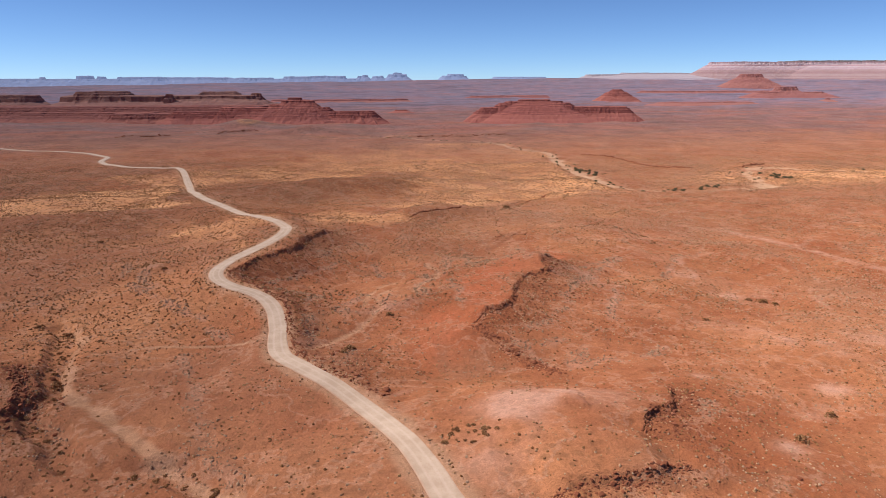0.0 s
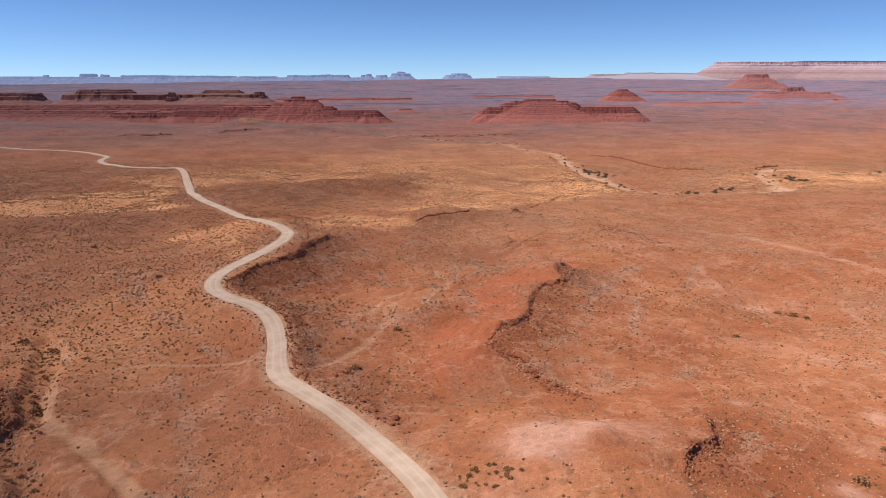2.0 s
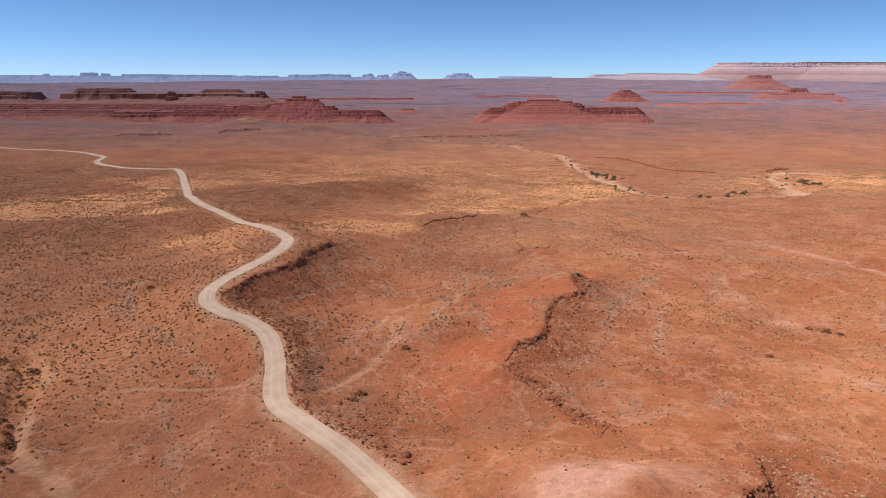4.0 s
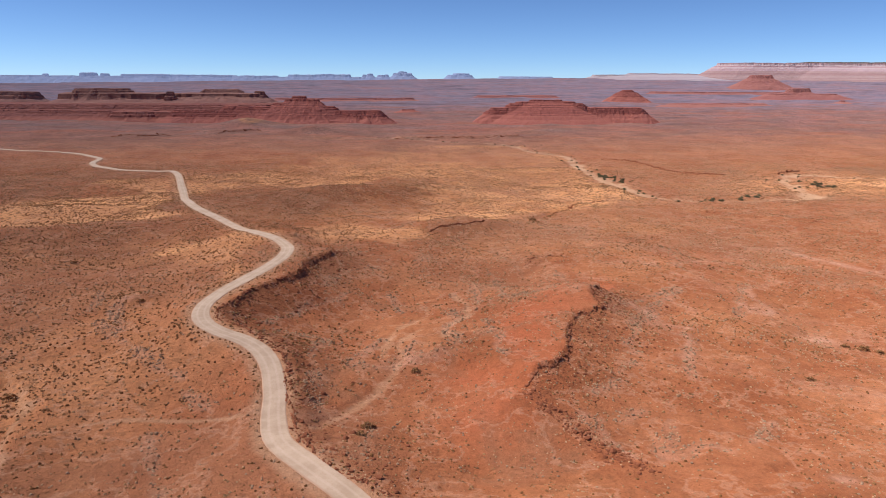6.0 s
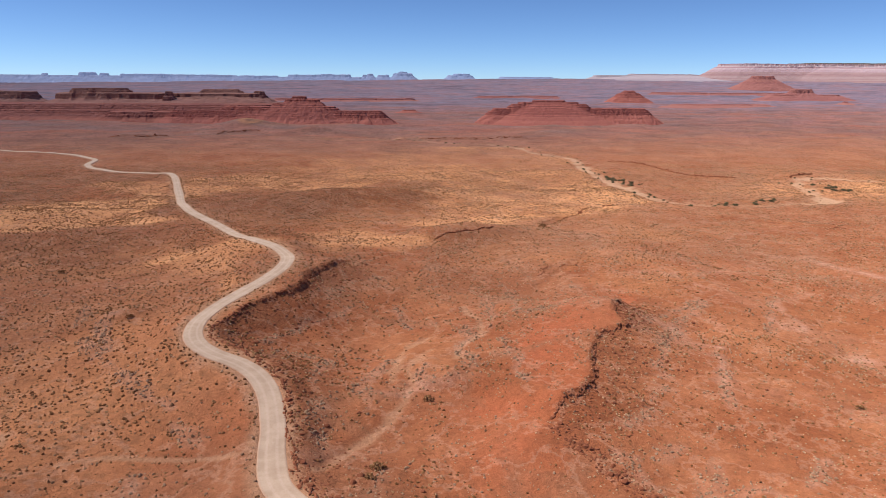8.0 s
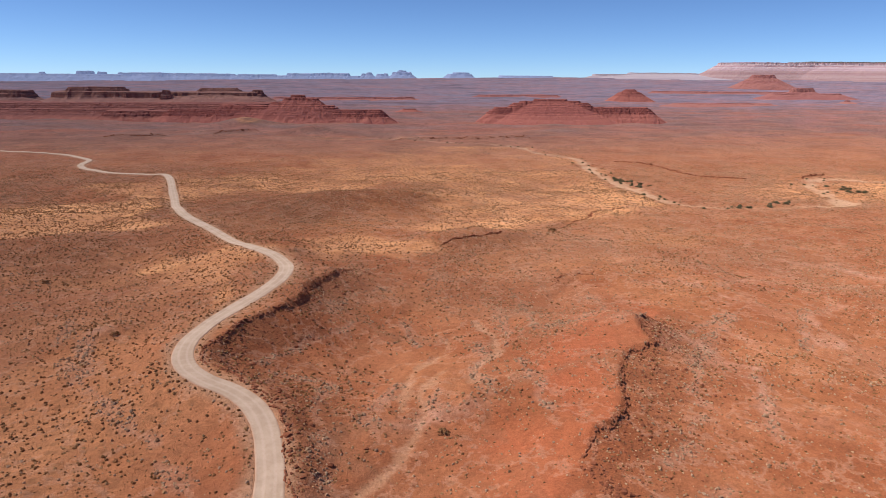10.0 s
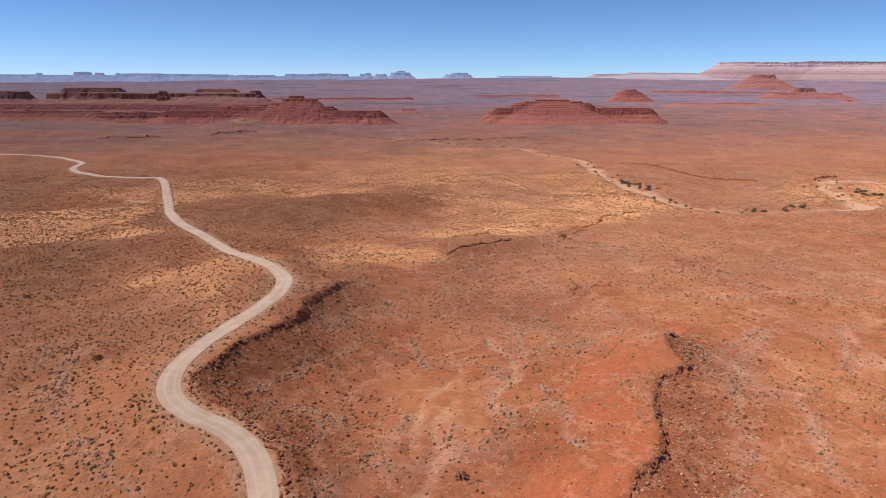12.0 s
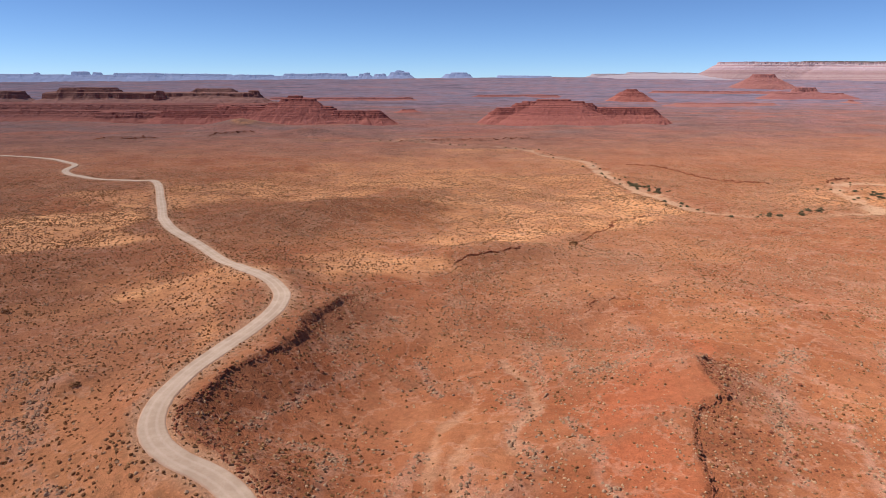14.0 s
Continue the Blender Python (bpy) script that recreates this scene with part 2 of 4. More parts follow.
def near(x, y, line, reach):
    """Distance to a line, side (+1: its left) and length along it, for points within reach; far points get reach."""
    d = np.full(x.shape, float(reach))
    side, along = np.ones(x.shape), np.zeros(x.shape)
    lo, hi = line.min(0) - reach, line.max(0) + reach
    idx = np.nonzero((x > lo[0]) & (x < hi[0]) & (y > lo[1]) & (y < hi[1]))[0]
    if len(idx) == 0:
        return d, side, along
    px, py = x[idx], y[idx]
    bd, bs, ba = np.full(len(idx), float(reach)), np.ones(len(idx)), np.zeros(len(idx))
    run = 0.0
    for a, b in zip(line[:-1], line[1:]):
        v = b - a
        n = math.hypot(*v)
        ux, uy = v / n
        t = np.clip((px - a[0]) * ux + (py - a[1]) * uy, 0, n)
        ex, ey = px - a[0] - ux * t, py - a[1] - uy * t
        q = np.hypot(ex, ey)
        m = q < bd
        bd[m], ba[m] = q[m], run + t[m]
        bs[m] = np.where(ux * ey - uy * ex > 0, 1.0, -1.0)[m]
        run += n
    d[idx], side[idx], along[idx] = bd, bs, ba
    return d, side, along


def length(line):
    return float(np.hypot(*np.diff(line, axis=0).T).sum())


ROAD_LINE = spline([(90, -260), (66, -120), (44, 0), (32, 45), (23, 70), (17.8, 86), (16.0, 95), (13.5, 107), (9.1, 120.5), (3.6, 131.5), (-3.3, 141.5), (-8.7, 151),
                    (-10.2, 161), (-10.5, 170), (-12, 181.5), (-14.8, 189), (-19, 194.5), (-24.5, 199), (-28.5, 204), (-30.8, 210.5), (-31.4, 219.5), (-30.2, 228),
                    (-28, 236), (-23.4, 246.5), (-18.2, 257), (-13.8, 268), (-12.6, 279), (-14.5, 291), (-18.2, 301.5), (-29, 319), (-46, 360), (-63, 393), (-74, 428),
                    (-87, 485), (-106, 561.5), (-121.5, 569.5), (-154, 590), (-184.5, 635), (-195, 688), (-228, 731), (-270, 760), (-330, 805), (-440, 870), (-600, 980)], 2.0)
LEDGE_ROAD = spline([(12, 127), (1, 139), (-3, 147), (-5.8, 155), (-7.6, 167), (-8.6, 179), (-10.5, 188), (-15.5, 196.5), (-21.5, 202.5), (-26, 208), (-27.5, 214.5), (-24.8, 224),
                     (-20, 233.5), (-13.3, 241.2), (-9.7, 247.5), (-6.5, 259), (-2, 269), (3.3, 279), (6, 294)], 2.0)
LEDGE_RED = spline([(39.5, 165), (43.8, 169.6), (48.6, 175), (54, 183), (59.5, 195), (65.5, 203.5), (73, 209.5), (77, 221), (88, 235)], 2.0)
LEDGE_NEAR = spline([(53, 98), (57, 104), (65, 110), (68, 120)], 1.5)
LEDGE_FRONT = spline([(30, 84), (38, 85), (48, 87), (56, 90)], 1.5)
LEDGE_LEFT = spline([(-71, 160), (-64, 149), (-61, 143.5), (-60, 136), (-62, 129)], 1.5)
WASH = spline([(700, 470), (560, 478), (467, 487), (424, 508), (379, 524), (350, 503), (336, 470), (325, 440), (305, 421), (280, 419), (256, 421), (228, 434),
               (213, 455), (209, 496), (219, 574), (230, 637), (242, 685), (222, 735), (212, 800), (187, 830), (132, 881), (60, 940)], 4.0)
GULLY = spline([(168, 430), (146, 418), (138, 400), (107, 369), (112, 353), (129, 334), (136, 318), (141, 298), (144, 277), (141, 260), (136, 240)], 3.0)
GULLY_BANK = spline([(172, 436), (165, 430), (148, 422), (142, 408), (125, 392), (110, 376)], 2.0)
GULLY_SMALL = spline([(112, 306), (88, 284), (70, 265)], 2.0)
GULLY_LEFT = spline([(-70, 192), (-66, 185), (-62, 168), (-57.5, 154), (-54, 146), (-56.5, 139), (-54, 133), (-49, 127.5), (-45, 119), (-40, 115), (-34, 112), (-27, 110), (-21, 106.5), (-14, 101)], 2.0)
TRACK_LEFT = spline([(-65, 188), (-58.3, 176), (-58.4, 167), (-53.3, 148), (-51, 143), (-45.4, 137.3), (-39.3, 130), (-33, 121), (-26.6, 113), (-21, 107), (-14, 100)], 2.0)
TRACK_THIN = spline([(-45.5, 168), (-36.7, 168.6), (-25.6, 165), (-16, 162.5)], 2.0)
CREEKS = [spline(p, 2.0) for p in ([(-3.1, 156.3), (2.4, 163.9), (10.6, 174.7), (16.9, 188.0), (17.1, 194.5), (23.6, 207.4)], [(12.7, 190.4), (14.4, 197.3), (18.2, 211.6), (23.3, 218.4), (28.9, 226.7), (29.4, 231.7)], [(28.6, 199.2), (32.7, 209.4), (38.4, 215.3), (41.3, 229.5), (40.1, 245.9)])]
STREAK = spline([(177, 302), (193, 284), (198.5, 251), (200.7, 222), (205, 208)], 3.0)
# shallow drains in the basins, lined with grey shrubs
DRAINS = [spline(p, 3.0) for p in (
    [(-16, 216), (-11, 224), (-7, 231), (-4, 234.5), (3.4, 240), (6.3, 246)], [(-13, 211.6), (-10, 210), (-2, 210), (-0.5, 206.7), (-2.8, 199.5), (-3.4, 191)],
    [(-0.5, 249), (5.6, 263.6), (17.6, 275.6)], [(20, 249), (20.2, 239), (22.3, 231)], [(8, 192), (11.4, 199.7), (14, 203.5)], [(-60, 237), (-55.4, 225.6), (-52.6, 216), (-53, 210)],
    [(-49.4, 206), (-43.3, 200), (-41.3, 197)], [(-65.6, 239), (-66, 247.6), (-68, 255)], [(42, 220), (45.3, 231), (48.3, 248), (49.6, 257)], [(35.6, 224.6), (34.8, 212.6), (30, 205.5), (31.7, 197.3), (30, 192)],
    [(42, 208), (41, 198.5), (42.5, 193.5), (39.5, 188), (40, 182)], [(72.4, 188.5), (78.6, 196), (85, 207), (95.7, 215)], [(86, 218.6), (97, 227.7), (111, 237)], [(18, 188), (19, 192), (21, 195)],
    [(70.5, 186), (72.7, 183.4), (73.2, 180.7)], [(55.3, 227.7), (61.6, 230), (69.7, 235), (80.7, 251.5), (81, 262)], [(59, 271), (59, 261), (52.7, 232)],
    [(-59.1, 226.8), (-52.4, 213.0), (-44.0, 200.4), (-35.8, 188.4), (-33.1, 185.9)], [(-29.5, 177.9), (-26.0, 173.7), (-24.0, 170.0)], [(-2.4, 182.7), (-3.1, 175.3), (-1.8, 168.9), (-2.4, 160.2)],
    [(4.4, 144.5), (6.5, 153.6)], [(5.5, 187.4), (14.8, 183.3), (19.6, 189.0)], [(112.9, 236.1), (91.7, 215.6), (78.2, 195.3), (73.4, 186.9), (74.2, 181.4), (67.1, 178.1), (62.5, 170.6), (53.7, 163.4)],
    [(93.8, 196.6), (84.1, 179.3), (80.5, 170.6)], [(55.8, 154.1), (61.9, 157.2)], [(62.6, 148.0), (55.4, 138.3)],
    [(139.3, 239.6), (120.9, 215.1)], [(-32.2, 160.8), (-25.4, 135.6), (-21.8, 121.9), (-18.3, 111.5), (-14.5, 104.8)], [(-29.8, 112.9), (-25.5, 112.4), (-19.0, 105.9)],
    [(-58.1, 237.8), (-50.6, 214.5)], [(-36.1, 188.7), (-30.2, 182.9)], [(57.0, 141.4), (64.0, 150.5)],
    [(48.0, 154.3), (51.6, 140.7)], [(74.3, 113.0), (69.7, 107.0)], [(-58.5, 145.5), (-55.3, 136.1), (-47.5, 128.5), (-48.5, 122.0)],
    [(57.8, 139.1), (66.7, 142.3), (68.7, 139.3)], [(75.3, 141.7), (86.9, 151.4)])]
FAR_SCARPS = [spline(p, 6.0) for p in (
    [(267, 908), (192, 898), (130, 896), (89, 897)], [(-185, 945), (-219, 934), (-256, 946)], [(-84, 1040), (-109, 1002), (-134, 970)],
    [(395, 545), (376, 536), (360, 527)], [(252, 335), (243, 343), (222, 369), (204, 389)], [(262, 262), (257, 285), (246, 299)], [(90, 286), (81, 284), (72, 277)], [(321, 532), (298, 543), (287, 566), (284, 616), (260, 650)])]


# outlines of the kinds of soil
DUNES = [
    ([(-155, 455), (-127, 463), (-86, 460), (-65, 379), (-89, 380), (-102, 353), (-150, 330), (-230, 400)], 1.0),
    ([(-148, 509), (-129, 527), (-103, 541), (-85, 464), (-108, 471), (-128, 494)], 0.7),
    ([(-96, 531), (-28, 601), (16, 679), (73, 752), (128, 813), (176, 805), (227, 769), (233, 676), (217, 569), (197, 443), (134, 406), (108, 384), (89, 376), (70, 381), (45, 358),
      (39, 374), (49, 407), (46, 421), (75, 502), (60, 519), (24, 512), (-3, 492), (-38, 487), (-79, 466)], 0.72),
    ([(-21, 315), (-4, 351), (16, 363), (38, 338), (44, 326), (25, 310), (11, 316), (-17, 305)], 0.85),
    ([(-45, 323), (-33, 323), (-18, 297), (-18, 272), (-28, 244), (-37, 275)], 0.8)]
BARE = [[(12, 228), (20, 234), (31, 227), (31, 208), (24, 190), (16, 190), (14, 205)], [(-4, 227), (6, 233), (15, 229), (12, 224), (3, 223)], [(-52, 146), (-38, 146), (-20, 118), (-36, 114), (-50, 128)]]
RED_BEDS = [[(51, 220), (58, 219), (57, 199), (53, 183), (50, 176), (41, 176), (45, 202)], [(65, 233), (84, 248), (95, 247), (75, 220), (66, 216), (63, 223)]]


def inside_of(x, y, outline, soft):
    """1 inside an outline, 0 outside, with a soft and ragged edge."""
    out = np.zeros(x.shape)
    line = np.array(outline + outline[:1], float)
    idx = within(x, y, line, soft)
    if len(idx):
        x, y = x[idx], y[idx]
        wx, wy = x + fbm(x, y, soft * 1.6, 4, 61) * soft * 0.8, y + fbm(x, y, soft * 1.6, 4, 62) * soft * 0.8
        d, _, _ = near(wx, wy, line, soft * 1.5)
        odd = np.zeros(x.shape, bool)
        for (ax, ay), (bx, by) in zip(line[:-1], line[1:]):
            cross = (ay > wy) != (by > wy)
            odd ^= cross & (wx < (bx - ax) * (wy - ay) / (by - ay if by != ay else 1.0) + ax)
        out[idx] = smooth(-soft * 0.5, soft * 0.5, np.where(odd, d, -d))
    return out


def within(x, y, line, reach):
    lo, hi = line.min(0) - reach, line.max(0) + reach
    return np.nonzero((x > lo[0]) & (x < hi[0]) & (y > lo[1]) & (y < hi[1]))[0]


def scarp(x, y, line, height, hi_reach, lo_reach, cliff=0.5, side=1, ends=8.0):
    """A bench edge: high on one side of the line, a small cliff, then a slope of rubble."""
    out = np.zeros(x.shape)
    far = 3.2 * max(hi_reach, lo_reach)
    idx = within(x, y, line, far)
    if len(idx) == 0:
        return out
    x, y = x[idx], y[idx]
    wx, wy = x + fbm(x, y, 7.0, 3, 3) * 1.3, y + fbm(x, y, 7.0, 3, 4) * 1.3
    d, s, along = near(wx, wy, line, far)
    sd = d * s * side
    total = length(line)
    fade = smooth(0, ends, along) * smooth(0, ends, total - along)
    hi = np.exp(-np.maximum(sd, 0) ** 1.3 / hi_reach ** 1.3)
    cliff = cliff[idx] if isinstance(cliff, np.ndarray) else cliff
    lo = (1 - cliff) * np.exp(np.minimum(sd, 0) / lo_reach)
    w = smooth(-0.5, 0.4, sd)
    edge = smooth(3.2, 2.4, d / max(hi_reach, lo_reach))
    tall = height[idx] if isinstance(height, np.ndarray) else height
    out[idx] = tall * fade * (lo * (1 - w) + hi * w) * edge
    return out


def channel(x, y, line, depth, width, flat=0.35):
    out = np.zeros(x.shape)
    idx = within(x, y, line, width * 2.0)
    if len(idx):
        x, y = x[idx], y[idx]
        d, _, _ = near(x + fbm(x, y, 11.0, 3, 6) * width * 0.3, y + fbm(x, y, 11.0, 3, 7) * width * 0.3, line, width * 2.0)
        out[idx] = -depth * smooth(width, width * flat, d)
    return out


def hill(x, y, cx, cy, height, rx, ry, turn=0.0):
    c, s = math.cos(radians(turn)), math.sin(radians(turn))
    out = np.zeros(x.shape)
    idx = np.nonzero((np.abs(x - cx) < 2.6 * max(rx, ry)) & (np.abs(y - cy) < 2.6 * max(rx, ry)))[0]
    dx, dy = x[idx] - cx, y[idx] - cy
    u, v = (dx * c + dy * s) / rx, (-dx * s + dy * c) / ry
    out[idx] = height * np.exp(-(u * u + v * v))
    return out


# broad swells and hollows: x, y, reach, height
SWELLS = [(14, 92, 22, 1.8), (45, 112, 22, 1.6), (-25, 135, 20, 1.3), (-55, 160, 24, 1.4), (8, 150, 16, 0.7), (40, 160, 14, 3.4), (60, 170, 16, -0.1),
          (100, 160, 26, -1.4), (140, 195, 34, -4.8), (-32, 205, 16, 1.7), (-8, 190, 14, 0.4), (5, 220, 18, -3.9), (30, 240, 24, -2.3), (78, 225, 16, 2.4), (95, 212, 13, -2.1), (-14, 275, 18, 2.5), (-20, 315, 24, 4.2), (-55, 380, 34, 2.9), (60, 265, 26, -2.4), (120, 260, 30, 0.4), (200,
          285, 44, -2.7), (-60, 250, 28, 0.4), (100, 300, 30, 1.1), (-107, 550, 70, 1.2), (25, 190, 16, 0.9), (75, 125, 16, 1.8)]


def land(x, y):
    """Height of the ground before the road is cut into it."""
    r = np.hypot(x, y)
    fall = smooth(120, 520, y)
    h = 1.5 - fall * (4.5 + 6.0 * smooth(-120, 170, x)) - 4.0 * smooth(500, 900, y) * smooth(170, -120, x)
    h = h - 4.0 * smooth(90, 220, x) * smooth(300, 120, y)
    h = h + hill(x, y, 38, 96, 6.6, 42, 30)
    h = h + hill(x, y, -20, 300, 3.5, 34, 55, 10)
    h = h + scarp(x, y, LEDGE_ROAD, 3.0 + 2.8 * smooth(165, 205, y) - 1.8 * smooth(245, 280, y), 26, 9, 0.09 + 0.15 * smooth(238, 250, y), 1, 16)
    h = h + scarp(x, y, LEDGE_RED, 4.0, 38, 14, 0.24, 1, 10)
    h = h + scarp(x, y, LEDGE_NEAR, 2.0, 30, 7, 0.5, 1, 5)
    h = h + scarp(x, y, LEDGE_FRONT, 1.8, 30, 7, 0.5, 1, 5)
    h = h + scarp(x, y, LEDGE_LEFT, 2.0, 20, 6, 0.40, -1, 5)
    for i, line in enumerate(FAR_SCARPS):
        h = h + scarp(x, y, line, 3.6 if i < 3 else 1.4, 60 if i < 3 else 12, 14, 0.6, -1, 12)
    h = h + hill(x, y, 62, 346, 5.5, 28, 13, 15) + hill(x, y, 10, 442, 8.0, 80, 25, 25) + hill(x, y, 90, 545, 6.5, 70, 24, 25)
    h = h + hill(x, y, -120, 345, 4.5, 60, 26, 0) + hill(x, y, -155, 405, 3.0, 60, 16, 10) + hill(x, y, -54.5, 242, 2.0, 8, 6)
    h = h + hill(x, y, 180, 470, 3.0, 45, 20, 30) + hill(x, y, -10, 1010, 9.0, 40, 26) + hill(x, y, -112, 1165, 12.0, 42, 42)
    h = h + channel(x, y, WASH, 1.3, 12) + channel(x, y, GULLY_BANK, 1.3, 3.4) + channel(x, y, GULLY_SMALL, 0.5, 2.5)
    for line in CREEKS:
        h = h + channel(x, y, line, 0.35, 2.2)
    h = h + channel(x, y, GULLY_LEFT, 1.6, 4.0) + channel(x, y, TRACK_LEFT, 0.4, 2.6)
    h = h + fbm(x, y, 46.0, 4, 1) * 0.9 + fbm(x, y, 19.0, 2, 14) * 0.32 + fbm(x, y, 9.0, 2, 2) * 0.2
    rill = smooth(0.16, 0.0, np.abs(fbm(x, y, 38.0, 3, 71))) + 0.6 * smooth(0.2, 0.0, np.abs(fbm(x, y, 15.0, 3, 72)))
    h = h - 0.34 * rill * smooth(900, 500, y) + fbm(x, y, 5.0, 2, 73) * 0.10
    for cx, cy, size, up in SWELLS:
        h = h + hill(x, y, cx, cy, up, size, size)
    rough = smooth(700, 1400, r)
    ribs = 1 - np.abs(fbm(x, y * 2.2, 330.0, 4, 8))
    h = h + rough * (ribs * 5.0 - 4.0 + fbm(x, y, 900.0, 3, 9) * 3.0)
    h = h + (60.0 + 0.0125 * x) * np.clip((y - 1900) / 2750, 0, 1.0) ** 1.3
    return h


def road_heights():
    h = land(ROAD_LINE[:, 0], ROAD_LINE[:, 1])
    for _ in range(30):
        h[1:-1] = 0.25 * h[:-2] + 0.5 * h[1:-1] + 0.25 * h[2:]
    return h


ROAD_Z = road_heights()
ROAD_RUN = np.concatenate([[0], np.cumsum(np.hypot(*np.diff(ROAD_LINE, axis=0).T))])


def ground(x, y):
    """Height of the finished ground."""
    h = land(x, y)
    d, _, along = near(x, y, ROAD_LINE, 14.0)
    z = np.interp(along, ROAD_RUN, ROAD_Z)
    h = h + (z - h) * smooth(9.0, 3.4, d)
    return h - 0.3 * smooth(2.5, 1.8, d)


def cover(x, y):
    """Shares of the soil's kinds, of scrub and of distance haze at each place."""
    r = np.hypot(x, y)
    n1, n2, n3 = fbm(x, y, 40.0, 4, 11), fbm(x, y, 14.0, 4, 12), fbm(x, y, 5.0, 3, 13)
    o = {}
    dune = hill(x, y, 430, 470, 1.0, 130, 45, 0) + hill(x, y, 45, 910, 0.4, 140, 25, 0) + hill(x, y, -100, 1150, 0.55, 58, 48) + hill(x, y, 110, 480, 0.35, 90, 120)
    for outline, share in DUNES:
        dune = np.maximum(dune, share * inside_of(x, y, outline, 22.0) * (1 - 0.6 * smooth(470, 680, y)))
    dune = np.maximum(dune, 0.24 * smooth(0.03, -0.12, x / np.maximum(y, 60.0)) * smooth(150, 200, y) * smooth(360, 310, y))
    bare = np.zeros(x.shape)
    for outline in BARE:
        bare = np.maximum(bare, inside_of(x, y, outline, 5.0))
    o["bare"] = bare
    o["tan"] = np.clip(dune * (0.85 + 0.35 * n2) + 0.16 * n1 + 0.16 * bare, 0, 1)
    pale = hill(x, y, 42, 112, 1.2, 11, 4.5, -5) + hill(x, y, 33, 106, 0.8, 4, 6) + hill(x, y, 24, 94, 0.6, 6, 8)
    pale = pale + hill(x, y, 137, 197, 1.0, 6, 4) + hill(x, y, 109, 120, 0.7, 4, 3) + hill(x, y, 81, 127, 0.6, 2.5, 1.5) + hill(x, y, 144, 146, 0.5, 8, 6) + hill(x, y, 80, 96, 0.9, 3, 2) + hill(x, y, -56, 241, 1.1, 2.6, 2.0) + 0.6 * smooth(5.0, 0.5, near(x, y, STREAK, 14.0)[0] + 2 * n3)
    pale = pale + hill(x, y, 120, 150, 0.5, 5, 20, 30) + 0.12 * smooth(0.2, 0.7, fbm(x, y, 34.0, 4, 21)) * smooth(50, 120, x)
    rill = smooth(0.10, 0.0, np.abs(fbm(x + 6 * n2, y + 6 * n1, 40.0, 3, 41))) * smooth(-0.6, 0.1, fbm(x, y, 70.0, 2, 42))
    o["rill"] = rill * smooth(700, 400, r)
    pale = pale + 0.38 * o["rill"] * smooth(-20, 30, x) + hill(x, y, -3, 161, 0.5, 7, 2.5, 30) + hill(x, y, 20, 186, 0.35, 9, 2.0, 10)
    drain = np.zeros(x.shape)
    for line in DRAINS:
        idx = within(x, y, line, 6.0)
        if len(idx):
            drain[idx] = np.maximum(drain[idx], smooth(2.2, 0.4, near(x[idx], y[idx], line, 6.0)[0] + 1.6 * n3[idx]))
    o["drain"] = drain
    pale = pale + 0.42 * drain
    o["pale"] = np.clip(pale * (0.8 + 0.7 * n3), 0, 0.9)
    d, s, _ = near(x, y, LEDGE_RED, 40.0)
    red = np.where(s > 0, smooth(30, 4, d), 0.0) * (0.45 + 0.9 * n2)
    red = red + hill(x, y, 33, 160, 0.9, 9, 16, -20) + hill(x, y, -5, 120, 0.6, 14, 10)
    for outline in RED_BEDS:
        red = np.maximum(red, inside_of(x, y, outline, 6.0) * (0.8 + 0.4 * n3))
    o["red"] = np.clip(red, 0, 1)
    # dark rubble under the ledges, plus painted shade of slopes facing off the sun
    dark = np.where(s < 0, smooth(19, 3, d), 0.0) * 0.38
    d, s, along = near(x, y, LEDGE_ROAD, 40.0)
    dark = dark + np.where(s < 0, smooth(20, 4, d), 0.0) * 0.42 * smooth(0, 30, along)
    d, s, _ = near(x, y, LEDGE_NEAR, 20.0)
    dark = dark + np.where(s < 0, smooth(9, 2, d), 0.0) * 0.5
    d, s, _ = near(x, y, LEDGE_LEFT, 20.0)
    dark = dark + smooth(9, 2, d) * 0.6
    # the small cone hill darker on its east side, then the brown hills
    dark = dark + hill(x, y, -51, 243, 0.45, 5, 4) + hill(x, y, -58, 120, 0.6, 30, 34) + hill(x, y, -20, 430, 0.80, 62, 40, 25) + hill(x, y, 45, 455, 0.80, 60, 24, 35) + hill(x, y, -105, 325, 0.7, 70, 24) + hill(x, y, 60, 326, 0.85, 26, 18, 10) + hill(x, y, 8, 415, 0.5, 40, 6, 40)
    # ground to the left painted slightly darker, as seen towards the sun
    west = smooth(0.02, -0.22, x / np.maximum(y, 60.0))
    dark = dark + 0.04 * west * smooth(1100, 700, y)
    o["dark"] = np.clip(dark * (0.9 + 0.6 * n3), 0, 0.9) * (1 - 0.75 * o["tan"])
    sage = 0.35 * smooth(0.1, 0.5, fbm(x, y, 60.0, 4, 31)) + hill(x, y, 60, 800, 0.5, 200, 70) + hill(x, y, -190, 560, 0.35, 120, 50)
    sage = sage + 0.5 * smooth(0.14, 0.0, np.abs(fbm(x + 5 * n1, y + 9 * n2, 52.0, 3, 44))) * smooth(-0.1, 0.35, fbm(x, y, 60.0, 2, 45)) * smooth(700, 400, r)
    sage = sage + 0.12 * drain
    sage = sage + 0.30 * smooth(40, 140, x) * smooth(240, 380, y)
    o["sage"] = np.clip(sage, 0, 0.75)
    d, _, _ = near(x, y, WASH, 30.0)
    sand = smooth(6.5, 3.0, d + 3.0 * n3) * (0.8 + 0.4 * n2) * (1 - hill(x, y, 255, 425, 0.75, 35, 20)) + hill(x, y, 316, 430, 1.3, 13, 9, 60)
